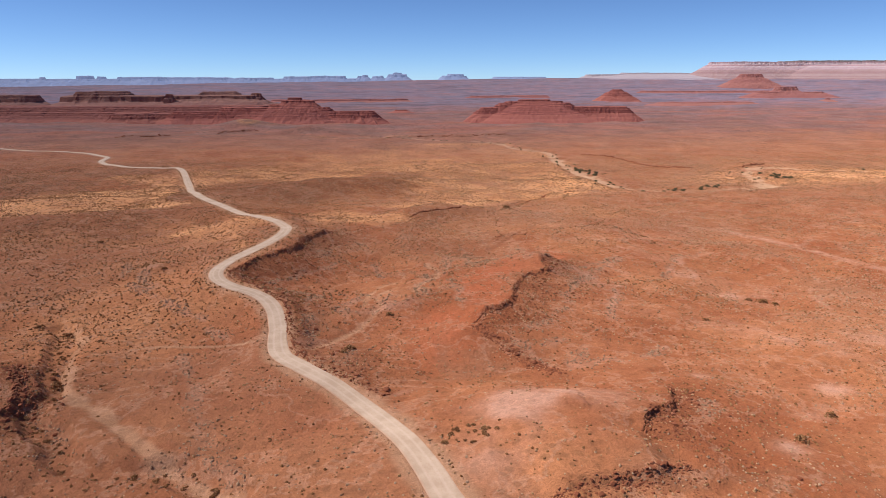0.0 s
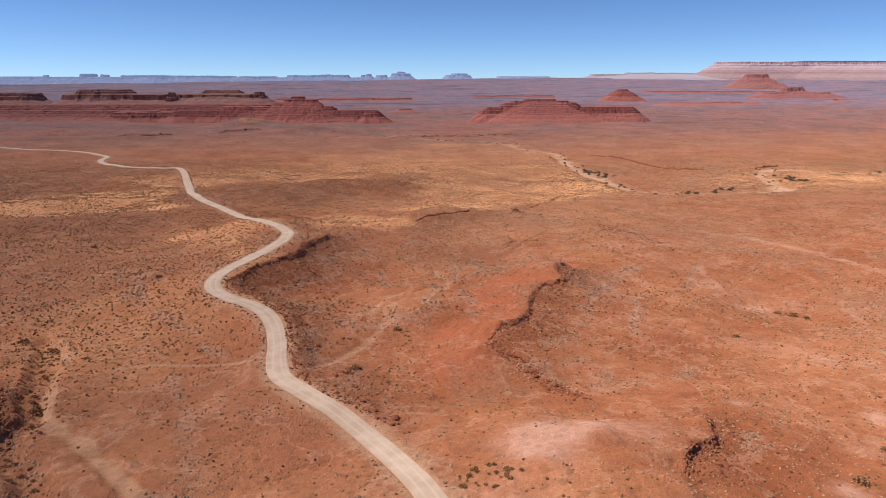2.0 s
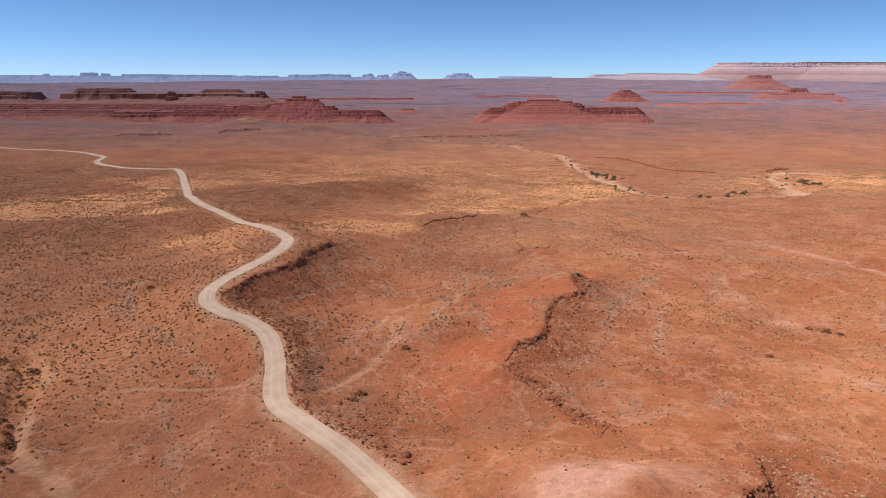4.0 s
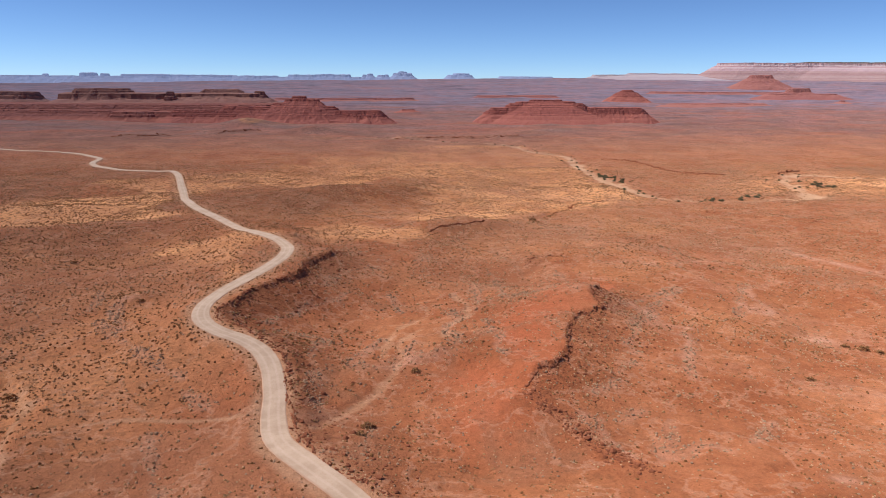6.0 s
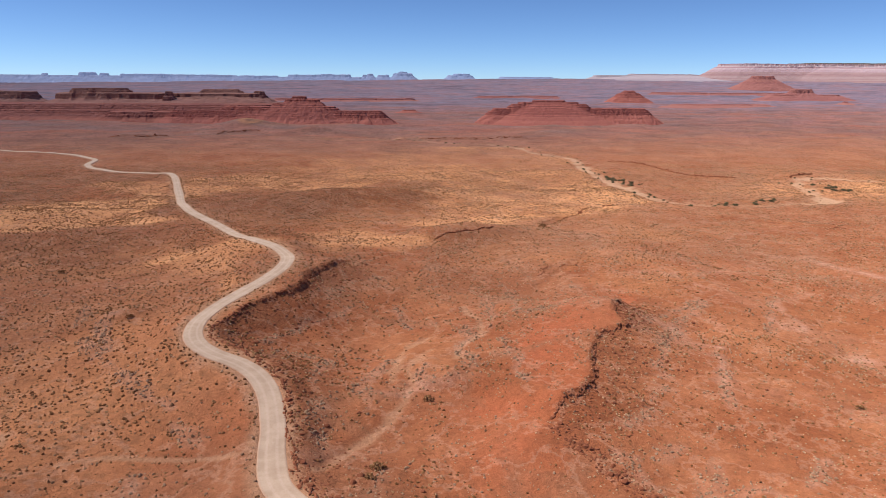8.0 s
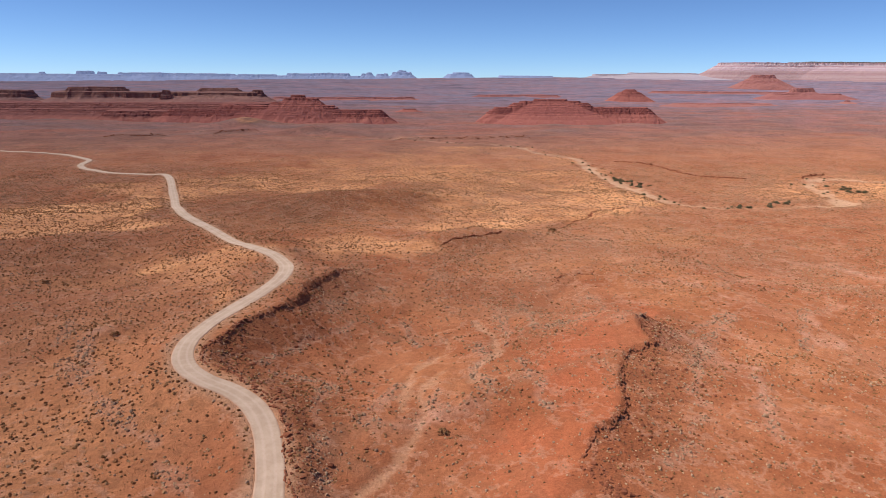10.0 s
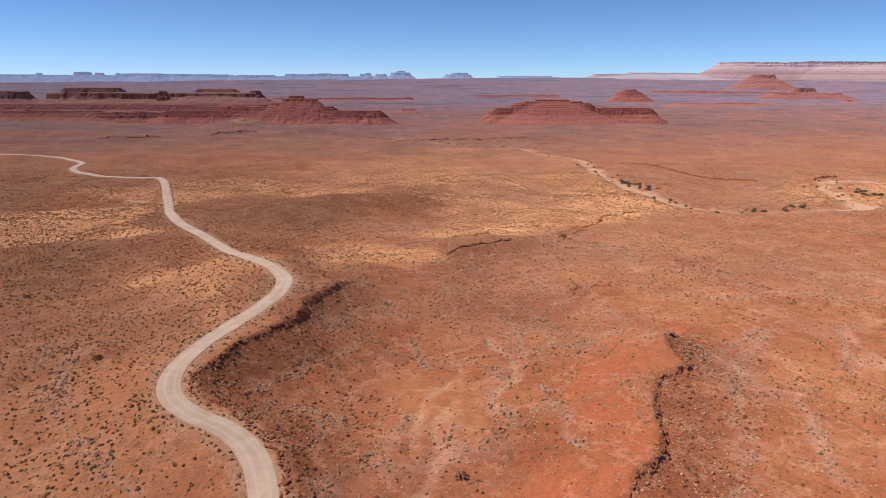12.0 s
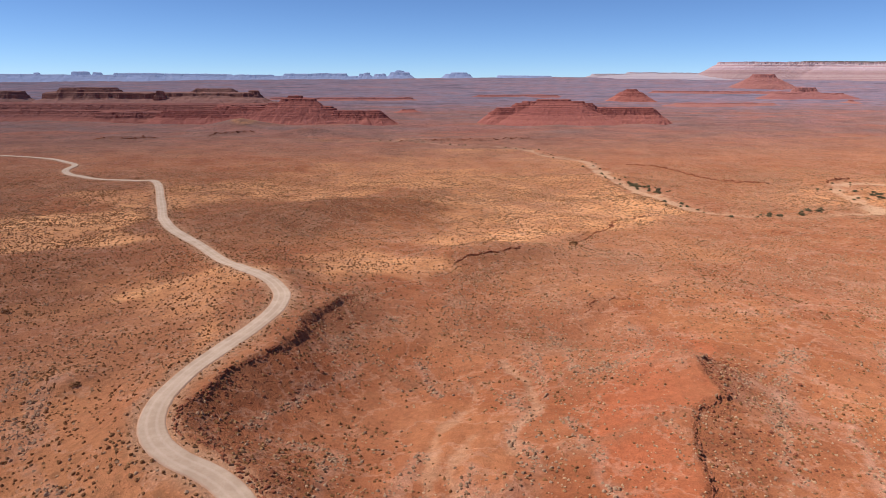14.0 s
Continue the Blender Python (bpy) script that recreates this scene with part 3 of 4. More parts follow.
    d, _, _ = near(x, y, TRACK_LEFT, 12.0)
    sand = sand + 0.48 * smooth(2.0, 0.5, d + 0.9 * n3)
    d, _, _ = near(x, y, ROAD_LINE, 14.0)
    sand = sand + 0.55 * smooth(5.5, 2.6, d + 0.8 * n3)
    for line in CREEKS:
        idx = within(x, y, line, 6.0)
        if len(idx):
            sand[idx] = np.maximum(sand[idx], 0.42 * smooth(1.5, 0.3, near(x[idx], y[idx], line, 6.0)[0] + 0.9 * n3[idx]))
    d, _, _ = near(x, y, TRACK_THIN, 8.0)
    sand = sand + 0.45 * smooth(1.0, 0.3, d + 0.3 * n3)
    o["sand"] = np.clip(sand, 0, 0.95)
    # far: share of haze painted into the soil, growing with distance
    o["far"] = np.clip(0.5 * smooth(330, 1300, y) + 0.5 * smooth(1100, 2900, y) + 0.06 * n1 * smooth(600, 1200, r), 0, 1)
    o["speck"] = (0.25 + 0.75 * smooth(380, 520, r)) * (0.55 + 0.55 * np.clip(o["tan"] + 0.5 * n1, 0, 1)) * smooth(2900, 1700, r) * (1 - o["sand"])
    return o


def mesh_from(name, verts, faces, mat):
    me = bpy.data.meshes.new(name)
    verts, faces = np.asarray(verts, np.float32), np.asarray(faces, np.int32)
    me.vertices.add(len(verts))
    me.vertices.foreach_set("co", verts.ravel())
    k = faces.shape[1]
    me.loops.add(faces.size)
    me.loops.foreach_set("vertex_index", faces.ravel())
    me.polygons.add(len(faces))
    me.polygons.foreach_set("loop_start", np.arange(0, faces.size, k, dtype=np.int32))
    me.polygons.foreach_set("use_smooth", np.ones(len(faces), bool))
    me.update(calc_edges=True)
    if mat:
        me.materials.append(mat)
    return me


def grid_faces(rows, cols, wrap=False):
    i = np.arange(rows - 1)[:, None] * cols
    j = np.arange(cols if wrap else cols - 1)[None, :]
    k = (j + 1) % cols
    return np.stack([i + j, i + k, i + cols + k, i + cols + j], -1).reshape(-1, 4)


def build_ground():
    front = np.arange(-44, 50.01, 0.23)
    back = np.concatenate([np.arange(53, 314, 4.0)])
    angles = np.radians(np.concatenate([front, back]))
    radii = [0.0, 15, 30, 45, 60, 70]
    while radii[-1] < 6300:
        r = radii[-1]
        radii.append(r + (0.85 if r < 330 else min(0.0095 * (r - 330) + 0.85, 40)))
    radii = np.array(radii)
    R, A = np.meshgrid(radii, angles, indexing="ij")
    x, y = (R * np.sin(A)).ravel(), (R * np.cos(A)).ravel()
    z = ground(x, y)
    faces = grid_faces(len(radii), len(angles), True)[:, ::-1]
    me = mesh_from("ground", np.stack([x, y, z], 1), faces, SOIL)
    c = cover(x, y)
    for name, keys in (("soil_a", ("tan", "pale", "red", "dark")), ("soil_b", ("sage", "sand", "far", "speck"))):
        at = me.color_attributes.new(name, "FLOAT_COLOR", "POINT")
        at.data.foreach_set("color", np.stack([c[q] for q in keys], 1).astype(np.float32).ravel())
    ob = new("ground", me)
    return tagged(ob, "red-orange desert soil with sandy washes and low benches", "ground", kind="structure")


def build_road():
    d = np.gradient(ROAD_LINE, axis=0)
    d /= np.hypot(*d.T)[:, None]
    across = 0.80 * np.array([-3.1, -2.75, -2.4, -1.6, -0.8, 0, 0.8, 1.6, 2.4, 2.75, 3.1])
    crown = np.array([-0.35, 0.05, 0.02, 0.0, 0.05, 0.07, 0.05, 0.0, 0.02, 0.05, -0.35])
    lift = 0.5 * smooth(380, 800, ROAD_LINE[:, 1]) + 0.5 * smooth(74, 55, ROAD_LINE[:, 1])
    wide = 1 + 0.08 * fbm(ROAD_RUN, ROAD_RUN * 0, 25.0, 3, 2)
    v = []
    for k, (a, c) in enumerate(zip(across, crown)):
        px = ROAD_LINE[:, 0] - d[:, 1] * a * wide
        py = ROAD_LINE[:, 1] + d[:, 0] * a * wide
        v.append(np.stack([px, py, ROAD_Z + c + lift], 1))
    v = np.stack(v, 1)
    me = mesh_from("road", v.reshape(-1, 3), grid_faces(len(ROAD_LINE), len(across))[:, ::-1], ROAD)
    at = me.color_attributes.new("lane", "FLOAT_COLOR", "POINT")
    q = np.abs(np.tile(across, len(ROAD_LINE))) / 2.4
    at.data.foreach_set("color", np.repeat(q[:, None], 4, 1).astype(np.float32).ravel())
    return tagged(new("road", me), "pale pinkish graded gravel road winding over the desert", "road", kind="structure")


build_ground()
build_road()

# ---- buttes and mesas ----
def part(name, me, parent, label=""):
    ob = new(name, me)
    ob.parent = parent
    return tagged(ob, label)


def butte(name, label, layers, parts, floor_z, res=1.5, wobble=3.0, notch=1.2, seed=1, group="", on_plain=True):
    """A rock hill of stacked beds. layers: (spine points, radius, foot, top, cliffs, slope under the foot);
    parts: (lowest height, name, material)."""
    pts = np.array([p for row in layers for p in row[0]], float)
    deep = max((row[2] - floor_z) / row[5] + row[1] for row in layers)
    lo, hi = pts.min(0) - deep * 1.35 - 12, pts.max(0) + deep * 1.35 + 12
    xs, ys = np.arange(lo[0], hi[0], res), np.arange(lo[1], hi[1], res)
    X, Y = np.meshgrid(xs, ys, indexing="ij")
    x, y = X.ravel(), Y.ravel()
    bend = fbm(x, y, wobble * 9.0, 3, seed) * wobble
    teeth = (0.45 - np.abs(fbm(x, y, notch * 7.0, 3, seed + 3))) * notch * 2
    rut = (0.4 - np.abs(fbm(x, y, 26.0, 3, seed + 6))) * min(wobble, 5.0)
    plain = land(x, y) if on_plain else np.full(x.shape, floor_z)
    z = plain - 6.0
    for spine, radius, foot, top, cliffs, slope in layers:
        d, _, _ = near(x, y, spline(spine, 8.0), deep * 2.0 + 60)
        inside = radius - d + bend * min(1.0, radius / 20.0) + teeth
        drop = foot + (inside + np.where(inside < -3, rut, 0)) * slope
        drop = np.maximum(drop, plain - 1.6 - 0.5 * res + (foot - floor_z) * 0.22 * np.exp(np.minimum(inside, 0) * 1.6 * slope / (foot - floor_z)))
        each = (top - foot) / cliffs
        run = max(min(radius * 0.5 / cliffs, 7.0), 3.4)
        q = np.maximum(inside, 0) / run
        level = np.minimum(np.floor(q), cliffs - 1)
        rise = foot + each * (level + 0.80 * smooth(0.0, 0.18, q - level) + 0.20 * np.clip(q - level, 0, 1))
        rise = rise + fbm(x, y, notch * 9.0, 2, seed + 8) * each * 0.13 * smooth(0, 2, inside)
        z = np.maximum(z, np.where(inside < 0, drop, rise))
    z = z + fbm(x, y, 9.0 * res, 3, seed + 5) * 0.28 * res
    q = grid_faces(len(xs), len(ys))
    q = q[(z - plain)[q].max(1) > -1.0 - 0.3 * res]
    mid = z[q].mean(1)
    root = new(name)
    root.location = (*pts.mean(0), 0)
    tagged(root, label, "butte", group)
    edges = [p[0] for p in parts] + [1e9]
    verts = np.stack([x, y, z], 1) - np.array([*pts.mean(0), 0])
    for (low, pname, mat), high in zip(parts, edges[1:]):
        f = q[(mid >= low) & (mid < high)]
        if len(f) == 0:
            continue
        used, inv = np.unique(f, return_inverse=True)
        me = mesh_from(pname, verts[used], inv.reshape(-1, 4), mat)
        me.polygons.foreach_set("use_smooth", np.full(len(f), pname == "talus_slope"))
        part(pname, me, root)
    return root


butte("long_red_butte", "long low red sandstone butte with ledges above a talus skirt", [
    ([(308, 1226), (380, 1222), (480, 1224), (573, 1220)], 20, 5.0, 16.0, 4, 0.66),
    ([(343, 1227), (400, 1226), (462, 1227)], 16, 16.5, 23.5, 3, 1.1),
    ([(356, 1229), (400, 1228), (448, 1229)], 10, 24.0, 26.5, 1, 0.7), ([(378, 1230), (425, 1230)], 8, 27.0, 29.5, 1, 0.4)],
    [(-99, "talus_slope", RED_TALUS), (4.5, "ledge_band", RED_ROCK), (22.5, "caprock", RED_ROCK)], -10.0, 1.0, 2.5, 1.2, seed=2)
butte("stepped_red_butte", "small stepped red sandstone butte with a flat cap", [
    ([(984, 2165), (1008, 2165)], 56, 1.0, 4.0, 1, 0.5), ([(986, 2165), (1006, 2165)], 40, 12.0, 17.0, 2, 0.6),
    ([(988, 2165), (1004, 2165)], 30, 20.0, 25.0, 2, 0.8), ([(988, 2165), (1002, 2165)], 15, 27.0, 33.0, 2, 0.7)],
    [(-99, "talus_slope", RED_TALUS), (11, "ledge_band", RED_ROCK), (26, "caprock", RED_ROCK)], -10.0, 1.8, 3.0, 1.4, seed=4)
butte("pointed_red_butte", "red sandstone butte with a stepped peak and a long ledged tail", [
    ([(-235, 1262), (-120, 1244), (0, 1232), (95, 1224)], 20, 1.5, 12.0, 4, 0.62),
    ([(-150, 1262), (-60, 1244), (14, 1240)], 18, 12.5, 18.5, 2, 0.7),
    ([(-66, 1250), (-10, 1246)], 14, 20.5, 24.0, 1, 0.55),
    ([(-48, 1250), (-10, 1248)], 9, 27.0, 30.5, 1, 0.60), ([(-42, 1250), (-26, 1250)], 4, 31.5, 35.0, 1, 0.6)],
    [(-99, "talus_slope", RED_TALUS), (1, "ledge_band", RED_ROCK), (26.5, "caprock", RED_ROCK)], -8.0, 1.0, 2.5, 1.3, seed=6)
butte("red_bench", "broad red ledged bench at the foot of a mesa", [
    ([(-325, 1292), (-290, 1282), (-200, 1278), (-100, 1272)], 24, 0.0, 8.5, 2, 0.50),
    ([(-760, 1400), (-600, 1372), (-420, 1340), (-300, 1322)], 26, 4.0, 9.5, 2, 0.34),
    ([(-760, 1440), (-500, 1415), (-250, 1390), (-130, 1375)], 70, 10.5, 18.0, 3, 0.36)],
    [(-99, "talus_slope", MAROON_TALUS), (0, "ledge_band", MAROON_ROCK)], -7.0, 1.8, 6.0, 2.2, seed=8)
butte("brown_mesa", "long flat-topped brown mesa with broken dark rim cliffs", [
    ([(-462, 1474), (-390, 1464), (-308, 1462)], 28, 24.5, 36.0, 1, 0.28),
    ([(-446, 1466), (-400, 1462), (-366, 1462)], 18, 36.5, 44.0, 2, 1.2),
    ([(-266, 1462), (-190, 1460), (-134, 1456)], 24, 28.5, 35.5, 1, 0.34),
    ([(-222, 1468), (-185, 1466), (-158, 1464)], 10, 37.0, 43.0, 3, 0.30), ([(-118, 1446), (-114, 1446)], 6, 34.0, 39.5, 1, 1.5)],
    [(-99, "talus_slope", GREY_TALUS), (24.8, "rim_cliff", BROWN_ROCK)], 10.0, 1.3, 4.0, 3.2, seed=10, on_plain=False)
butte("rock_tower", "dark square sandstone tower on the mesa rim", [([(-285, 1432), (-277, 1432)], 7, 22.0, 39.5, 2, 0.8)],
      [(-99, "foot", GREY_TALUS), (22, "shaft", BROWN_ROCK)], 14.0, 1.1, 1.2, 1.2, seed=15, on_plain=False)
butte("dark_mesa", "dark flat mesa with a sheer cliff", [([(-960, 1880), (-840, 1872), (-712, 1868)], 42, 14.0, 30.0, 2, 0.4)],
      [(-99, "talus_slope", GREY_TALUS), (14, "rim_cliff", BROWN_ROCK)], -6.0, 2.4, 5.0, 2.5, seed=16)
butte("red_knoll", "low red knoll on the plain", [([(183, 1550), (202, 1550)], 5, -3.0, -1.0, 1, 0.32)],
      [(-99, "talus_slope", RED_TALUS), (-3, "ledge_band", RED_ROCK)], -11.0, 1.8, 3.0, 1.0, seed=17)
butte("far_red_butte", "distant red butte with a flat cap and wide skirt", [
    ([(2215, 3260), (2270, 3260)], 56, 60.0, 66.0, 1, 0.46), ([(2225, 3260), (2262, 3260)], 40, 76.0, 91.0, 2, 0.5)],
    [(-99, "talus_slope", HAZE_RED), (59, "ledge_band", HAZE_RED), (76, "caprock", HAZE_RED)], 22.0, 4.0, 8.0, 3.0, seed=12)
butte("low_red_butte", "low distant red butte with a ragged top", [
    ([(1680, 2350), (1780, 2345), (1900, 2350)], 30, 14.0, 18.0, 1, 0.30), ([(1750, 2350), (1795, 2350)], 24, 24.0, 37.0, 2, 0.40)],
    [(-99, "talus_slope", HAZE_RED), (14, "ledge_band", HAZE_RED)], -3.0, 3.0, 7.0, 2.5, seed=14)
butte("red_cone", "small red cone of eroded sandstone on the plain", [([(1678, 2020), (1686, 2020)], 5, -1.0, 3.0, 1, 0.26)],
      [(-99, "talus_slope", HAZE_RED), (-1, "ledge_band", HAZE_RED)], -11.0, 2.4, 4.0, 1.5, seed=18)
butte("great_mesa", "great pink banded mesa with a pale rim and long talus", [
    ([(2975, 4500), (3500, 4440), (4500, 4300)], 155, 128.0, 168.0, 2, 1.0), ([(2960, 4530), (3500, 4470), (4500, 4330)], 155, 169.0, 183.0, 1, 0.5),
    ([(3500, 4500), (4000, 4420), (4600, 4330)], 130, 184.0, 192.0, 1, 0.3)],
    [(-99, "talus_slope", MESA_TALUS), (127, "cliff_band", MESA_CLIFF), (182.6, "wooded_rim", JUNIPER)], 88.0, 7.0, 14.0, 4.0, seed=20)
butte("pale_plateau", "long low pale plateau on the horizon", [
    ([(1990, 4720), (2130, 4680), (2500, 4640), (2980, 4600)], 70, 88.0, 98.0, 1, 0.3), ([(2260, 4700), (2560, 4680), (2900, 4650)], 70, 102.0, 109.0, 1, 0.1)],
    [(-99, "talus_slope", HAZE_PINK), (88, "rim", HAZE_PINK)], 68.0, 9.0, 10.0, 5.0, seed=21)
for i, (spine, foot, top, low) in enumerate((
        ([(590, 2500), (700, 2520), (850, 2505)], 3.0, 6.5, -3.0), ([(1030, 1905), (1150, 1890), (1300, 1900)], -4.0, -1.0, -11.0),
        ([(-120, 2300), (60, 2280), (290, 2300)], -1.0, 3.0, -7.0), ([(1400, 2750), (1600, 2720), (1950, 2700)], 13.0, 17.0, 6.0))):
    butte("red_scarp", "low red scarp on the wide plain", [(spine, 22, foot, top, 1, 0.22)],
          [(-99, "talus_slope", HAZE_RED), (foot, "ledge_band", HAZE_RED)], low, 4.0, 9.0, 4.0, 23 + i, "low red scarps")

# mesas and range take their haze from the blue glowing material
# ---- skyline ----
SKYLINE = [(-1960, -1700, 72), (-1716, -1665, 84), (-1505, -1372, 93), (-1385, -1300, 87), (-1262, -930, 84), (-960, -520, 82), (-520, -255, 79), (-220, 60, 87), (-20, 226, 90),
           (280, 330, 90), (310, 372, 97), (385, 450, 88), (430, 475, 92), (488, 640, 100), (520, 612, 111), (868, 1060, 90), (900, 1045, 102), (1250, 1640, 83)]
for i, (x0, x1, top) in enumerate(SKYLINE):
    low = 54 + 0.0125 * x0
    half = min(60, (x1 - x0) / 2 - 2)
    foot = low + (top - low) * 0.66
    cap = max(half - (foot - low) * 0.5, half * 0.6)
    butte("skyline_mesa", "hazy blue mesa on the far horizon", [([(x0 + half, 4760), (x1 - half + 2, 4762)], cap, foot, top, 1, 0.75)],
          [(-99, "skirt", HAZE_BLUE), (foot, "cliff", HAZE_BLUE)], low, 5.0, min(half * 0.12, 6.0), 3.0, 30 + i, "skyline mesas", on_plain=False)
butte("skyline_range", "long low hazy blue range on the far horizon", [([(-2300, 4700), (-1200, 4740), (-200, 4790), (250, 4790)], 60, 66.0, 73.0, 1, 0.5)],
      [(-99, "skirt", HAZE_BLUE), (66, "cliff", HAZE_BLUE)], 32.0, 8.0, 14.0, 6.0, seed=60, on_plain=False)

# ---- scrub ----
def dome(sides, rings):
    """A rough clump: rings of corners under a top."""
    v, f = [], []
    for k, (rad, z) in enumerate(rings):
        for i in range(sides):
            a = 2 * math.pi * (i + 0.5 * k) / sides
            v.append((rad * math.cos(a), rad * math.sin(a), z))
    v.append((0, 0, 1.0))
    for k in range(len(rings) - 1):
        for i in range(sides):
            j = (i + 1) % sides
            a, b, c, d = k * sides + i, k * sides + j, (k + 1) * sides + i, (k + 1) * sides + j
            f += [(a, b, c), (b, d, c)]
    for i in range(sides):
        f.append(((len(rings) - 1) * sides + i, (len(rings) - 1) * sides + (i + 1) % sides, len(v) - 1))
    return np.array(v), np.array(f)


def clumps(name, px, py, pz, rad, high, mat, label, category, rng, template):
    tv, tf = template
    n, k = len(px), len(tv)
    a = rng.rand(n) * 6.283
    j = 1 + (rng.rand(n, k, 3) - 0.5) * 0.7
    v = tv[None] * j
    c, s = np.cos(a)[:, None], np.sin(a)[:, None]
    stretch = (0.8 + 0.5 * rng.rand(n))[:, None]
    x = (v[..., 0] * stretch * c - v[..., 1] * s) * rad[:, None] + px[:, None]
    y = (v[..., 0] * stretch * s + v[..., 1] * c) * rad[:, None] + py[:, None]
    z = v[..., 2] * high[:, None] + pz[:, None] - 0.08
    faces = (tf[None] + (np.arange(n) * k)[:, None, None]).reshape(-1, 3)
    me = mesh_from(name, np.stack([x, y, z], -1).reshape(-1, 3), faces, mat)
    me.polygons.foreach_set("use_smooth", np.zeros(len(faces), bool))
    return tagged(new(name, me), label, category, kind="stuff")


def sow():
    rng = np.random.RandomState(7)
    n = 1000000
    y = 70 + 590 * rng.rand(n)
    x = -300 + rng.rand(n) * 930
    keep = (x < 0.99 * y + 8) & (x > -0.45 * y - 16)
    lace = smooth(0.22, 0.03, np.abs(fbm(x, y, 34.0, 3, 53)))
    patch = fbm(x, y, 17.0, 4, 51) + 0.5 * fbm(x, y, 5.0, 2, 52)
    many = 0.36 + 0.20 * patch + 0.26 * lace * smooth(-0.4, 0.3, patch)
    keep &= rng.rand(n) < np.clip(many + 0.55, 0, 1) * smooth(665, 520, y) ** 0.7
    x, y, many = x[keep], y[keep], many[keep]
    c = cover(x, y)
    road, _, _ = near(x, y, ROAD_LINE, 14.0)
    many = many - 0.10 * c["tan"] + 0.22 * c["rill"] + 1.2 * c["drain"] + 0.22 * c["sage"] + 0.16 * c["dark"] - 0.10 * c["red"]
    many = many - 0.40 * np.maximum(c["pale"] - 0.38 * c["rill"] - 0.42 * c["drain"], 0)
    many = np.maximum(many, 0.03) * (1 - smooth(0.3, 0.6, c["sand"]) * 0.95) * smooth(2.7, 3.4, road) * (1 - 0.93 * c["bare"] * (1 - c["drain"]))
    many = many + 0.6 * smooth(4.2, 3.0, road) * smooth(2.5, 2.8, road)
    keep = rng.rand(len(x)) < many * 0.9
    x, y, lot = x[keep], y[keep], rng.rand(int(keep.sum()))
    c = {q: w[keep] for q, w in c.items()}
    z = ground(x, y)
    east = smooth(-0.05, 0.10, x / y)
    grey = np.clip(0.10 + 0.75 * c["drain"] + 0.30 * c["sage"] + 0.10 * east - 0.3 * c["tan"], 0.03, 0.85)
    straw = np.clip(0.16 + 0.22 * east + 0.30 * c["red"] + 0.3 * c["pale"] - 0.15 * c["tan"], 0.05, 0.6)
    kinds = np.where(lot < grey, 1, np.where(lot < grey + straw, 2, 0))
    size = 0.15 + 0.22 * rng.rand(len(x)) ** 1.8
    size = size * (1 + 0.05 * c["drain"]) * (1 + 0.22 * c["tan"]) * (0.74 + 0.26 * smooth(130, 230, y)) * (1 - 0.2 * c["red"])
    r = np.hypot(x, y)
    rich, lean = dome(5, [(0.80, 0.0), (1.0, 0.4), (0.66, 0.85)]), dome(4, [(1.0, 0.0), (0.80, 0.65)])
    for i, name, mat, label, category in ((0, "sagebrush", SAGE, "low dark brown sagebrush dotted over the desert", "shrub"),
                                          (1, "grey_sagebrush", GREY_SAGE, "pale grey sagebrush along the shallow drains", "shrub"),
                                          (2, "dry_grass", STRAW, "pale straw-coloured dry grass tufts", "grass")):
        for m, template in (((kinds == i) & (r < 240), rich), ((kinds == i) & (r >= 240), lean)):
            s = size[m] * (0.85 if i == 2 else 1.0)
            clumps(name, x[m], y[m], z[m], s, s * (0.95 + 0.5 * rng.rand(len(s))), mat, label, category, rng, template)


sow()


# ---- larger bushes ----
def bush_parts(seed, mat, wide=1.0):
    """A bush as high as 1: forked stems under some dozens of leaf clumps."""
    rng = np.random.RandomState(seed)
    n = 52
    a, q = rng.rand(n) * 6.283, np.sqrt(rng.rand(n))
    up = rng.rand(n)
    rad = q * (0.95 - 0.45 * up) * wide
    tv, tf = dome(4, [(0.9, -0.3), (0.8, 0.5)])
    v, f = [], []
    for i in range(n):
        k = rng.uniform(0.10, 0.24)
        p = tv * (1 + (rng.rand(len(tv), 3) - 0.5) * 0.8) * k + np.array([rad[i] * math.cos(a[i]), rad[i] * math.sin(a[i]), 0.16 + 0.66 * up[i]])
        f.append(tf + i * len(tv))
        v.append(p)
    leaves = mesh_from("foliage", np.vstack(v), np.vstack(f), mat)
    leaves.polygons.foreach_set("use_smooth", np.zeros(len(leaves.polygons), bool))
    v, f = [], []
    for i in range(6):
        ang, out = rng.rand() * 6.283, rng.uniform(0.25, 0.6) * wide
        tip = np.array([math.cos(ang) * out, math.sin(ang) * out, rng.uniform(0.4, 0.7)])
        for r, p in ((0.045, np.array([0, 0, -0.08])), (0.03, tip * 0.5 + np.array([0, 0, 0.05])), (0.012, tip)):
            for j in range(4):
                v.append(p + r * np.array([math.cos(j * 1.5708), math.sin(j * 1.5708), 0]))
        b = i * 12
        for lev in range(2):
            for j in range(4):
                f.append((b + lev * 4 + j, b + lev * 4 + (j + 1) % 4, b + lev * 4 + 4 + (j + 1) % 4, b + lev * 4 + 4 + j))
    return leaves, mesh_from("stems", np.array(v), np.array(f), BARK)


def bush(name, label, parts, group):
    root = tagged(new(name), label, "bush", group)
    part("foliage", parts[0], root)
    part("stems", parts[1], root)
    return root


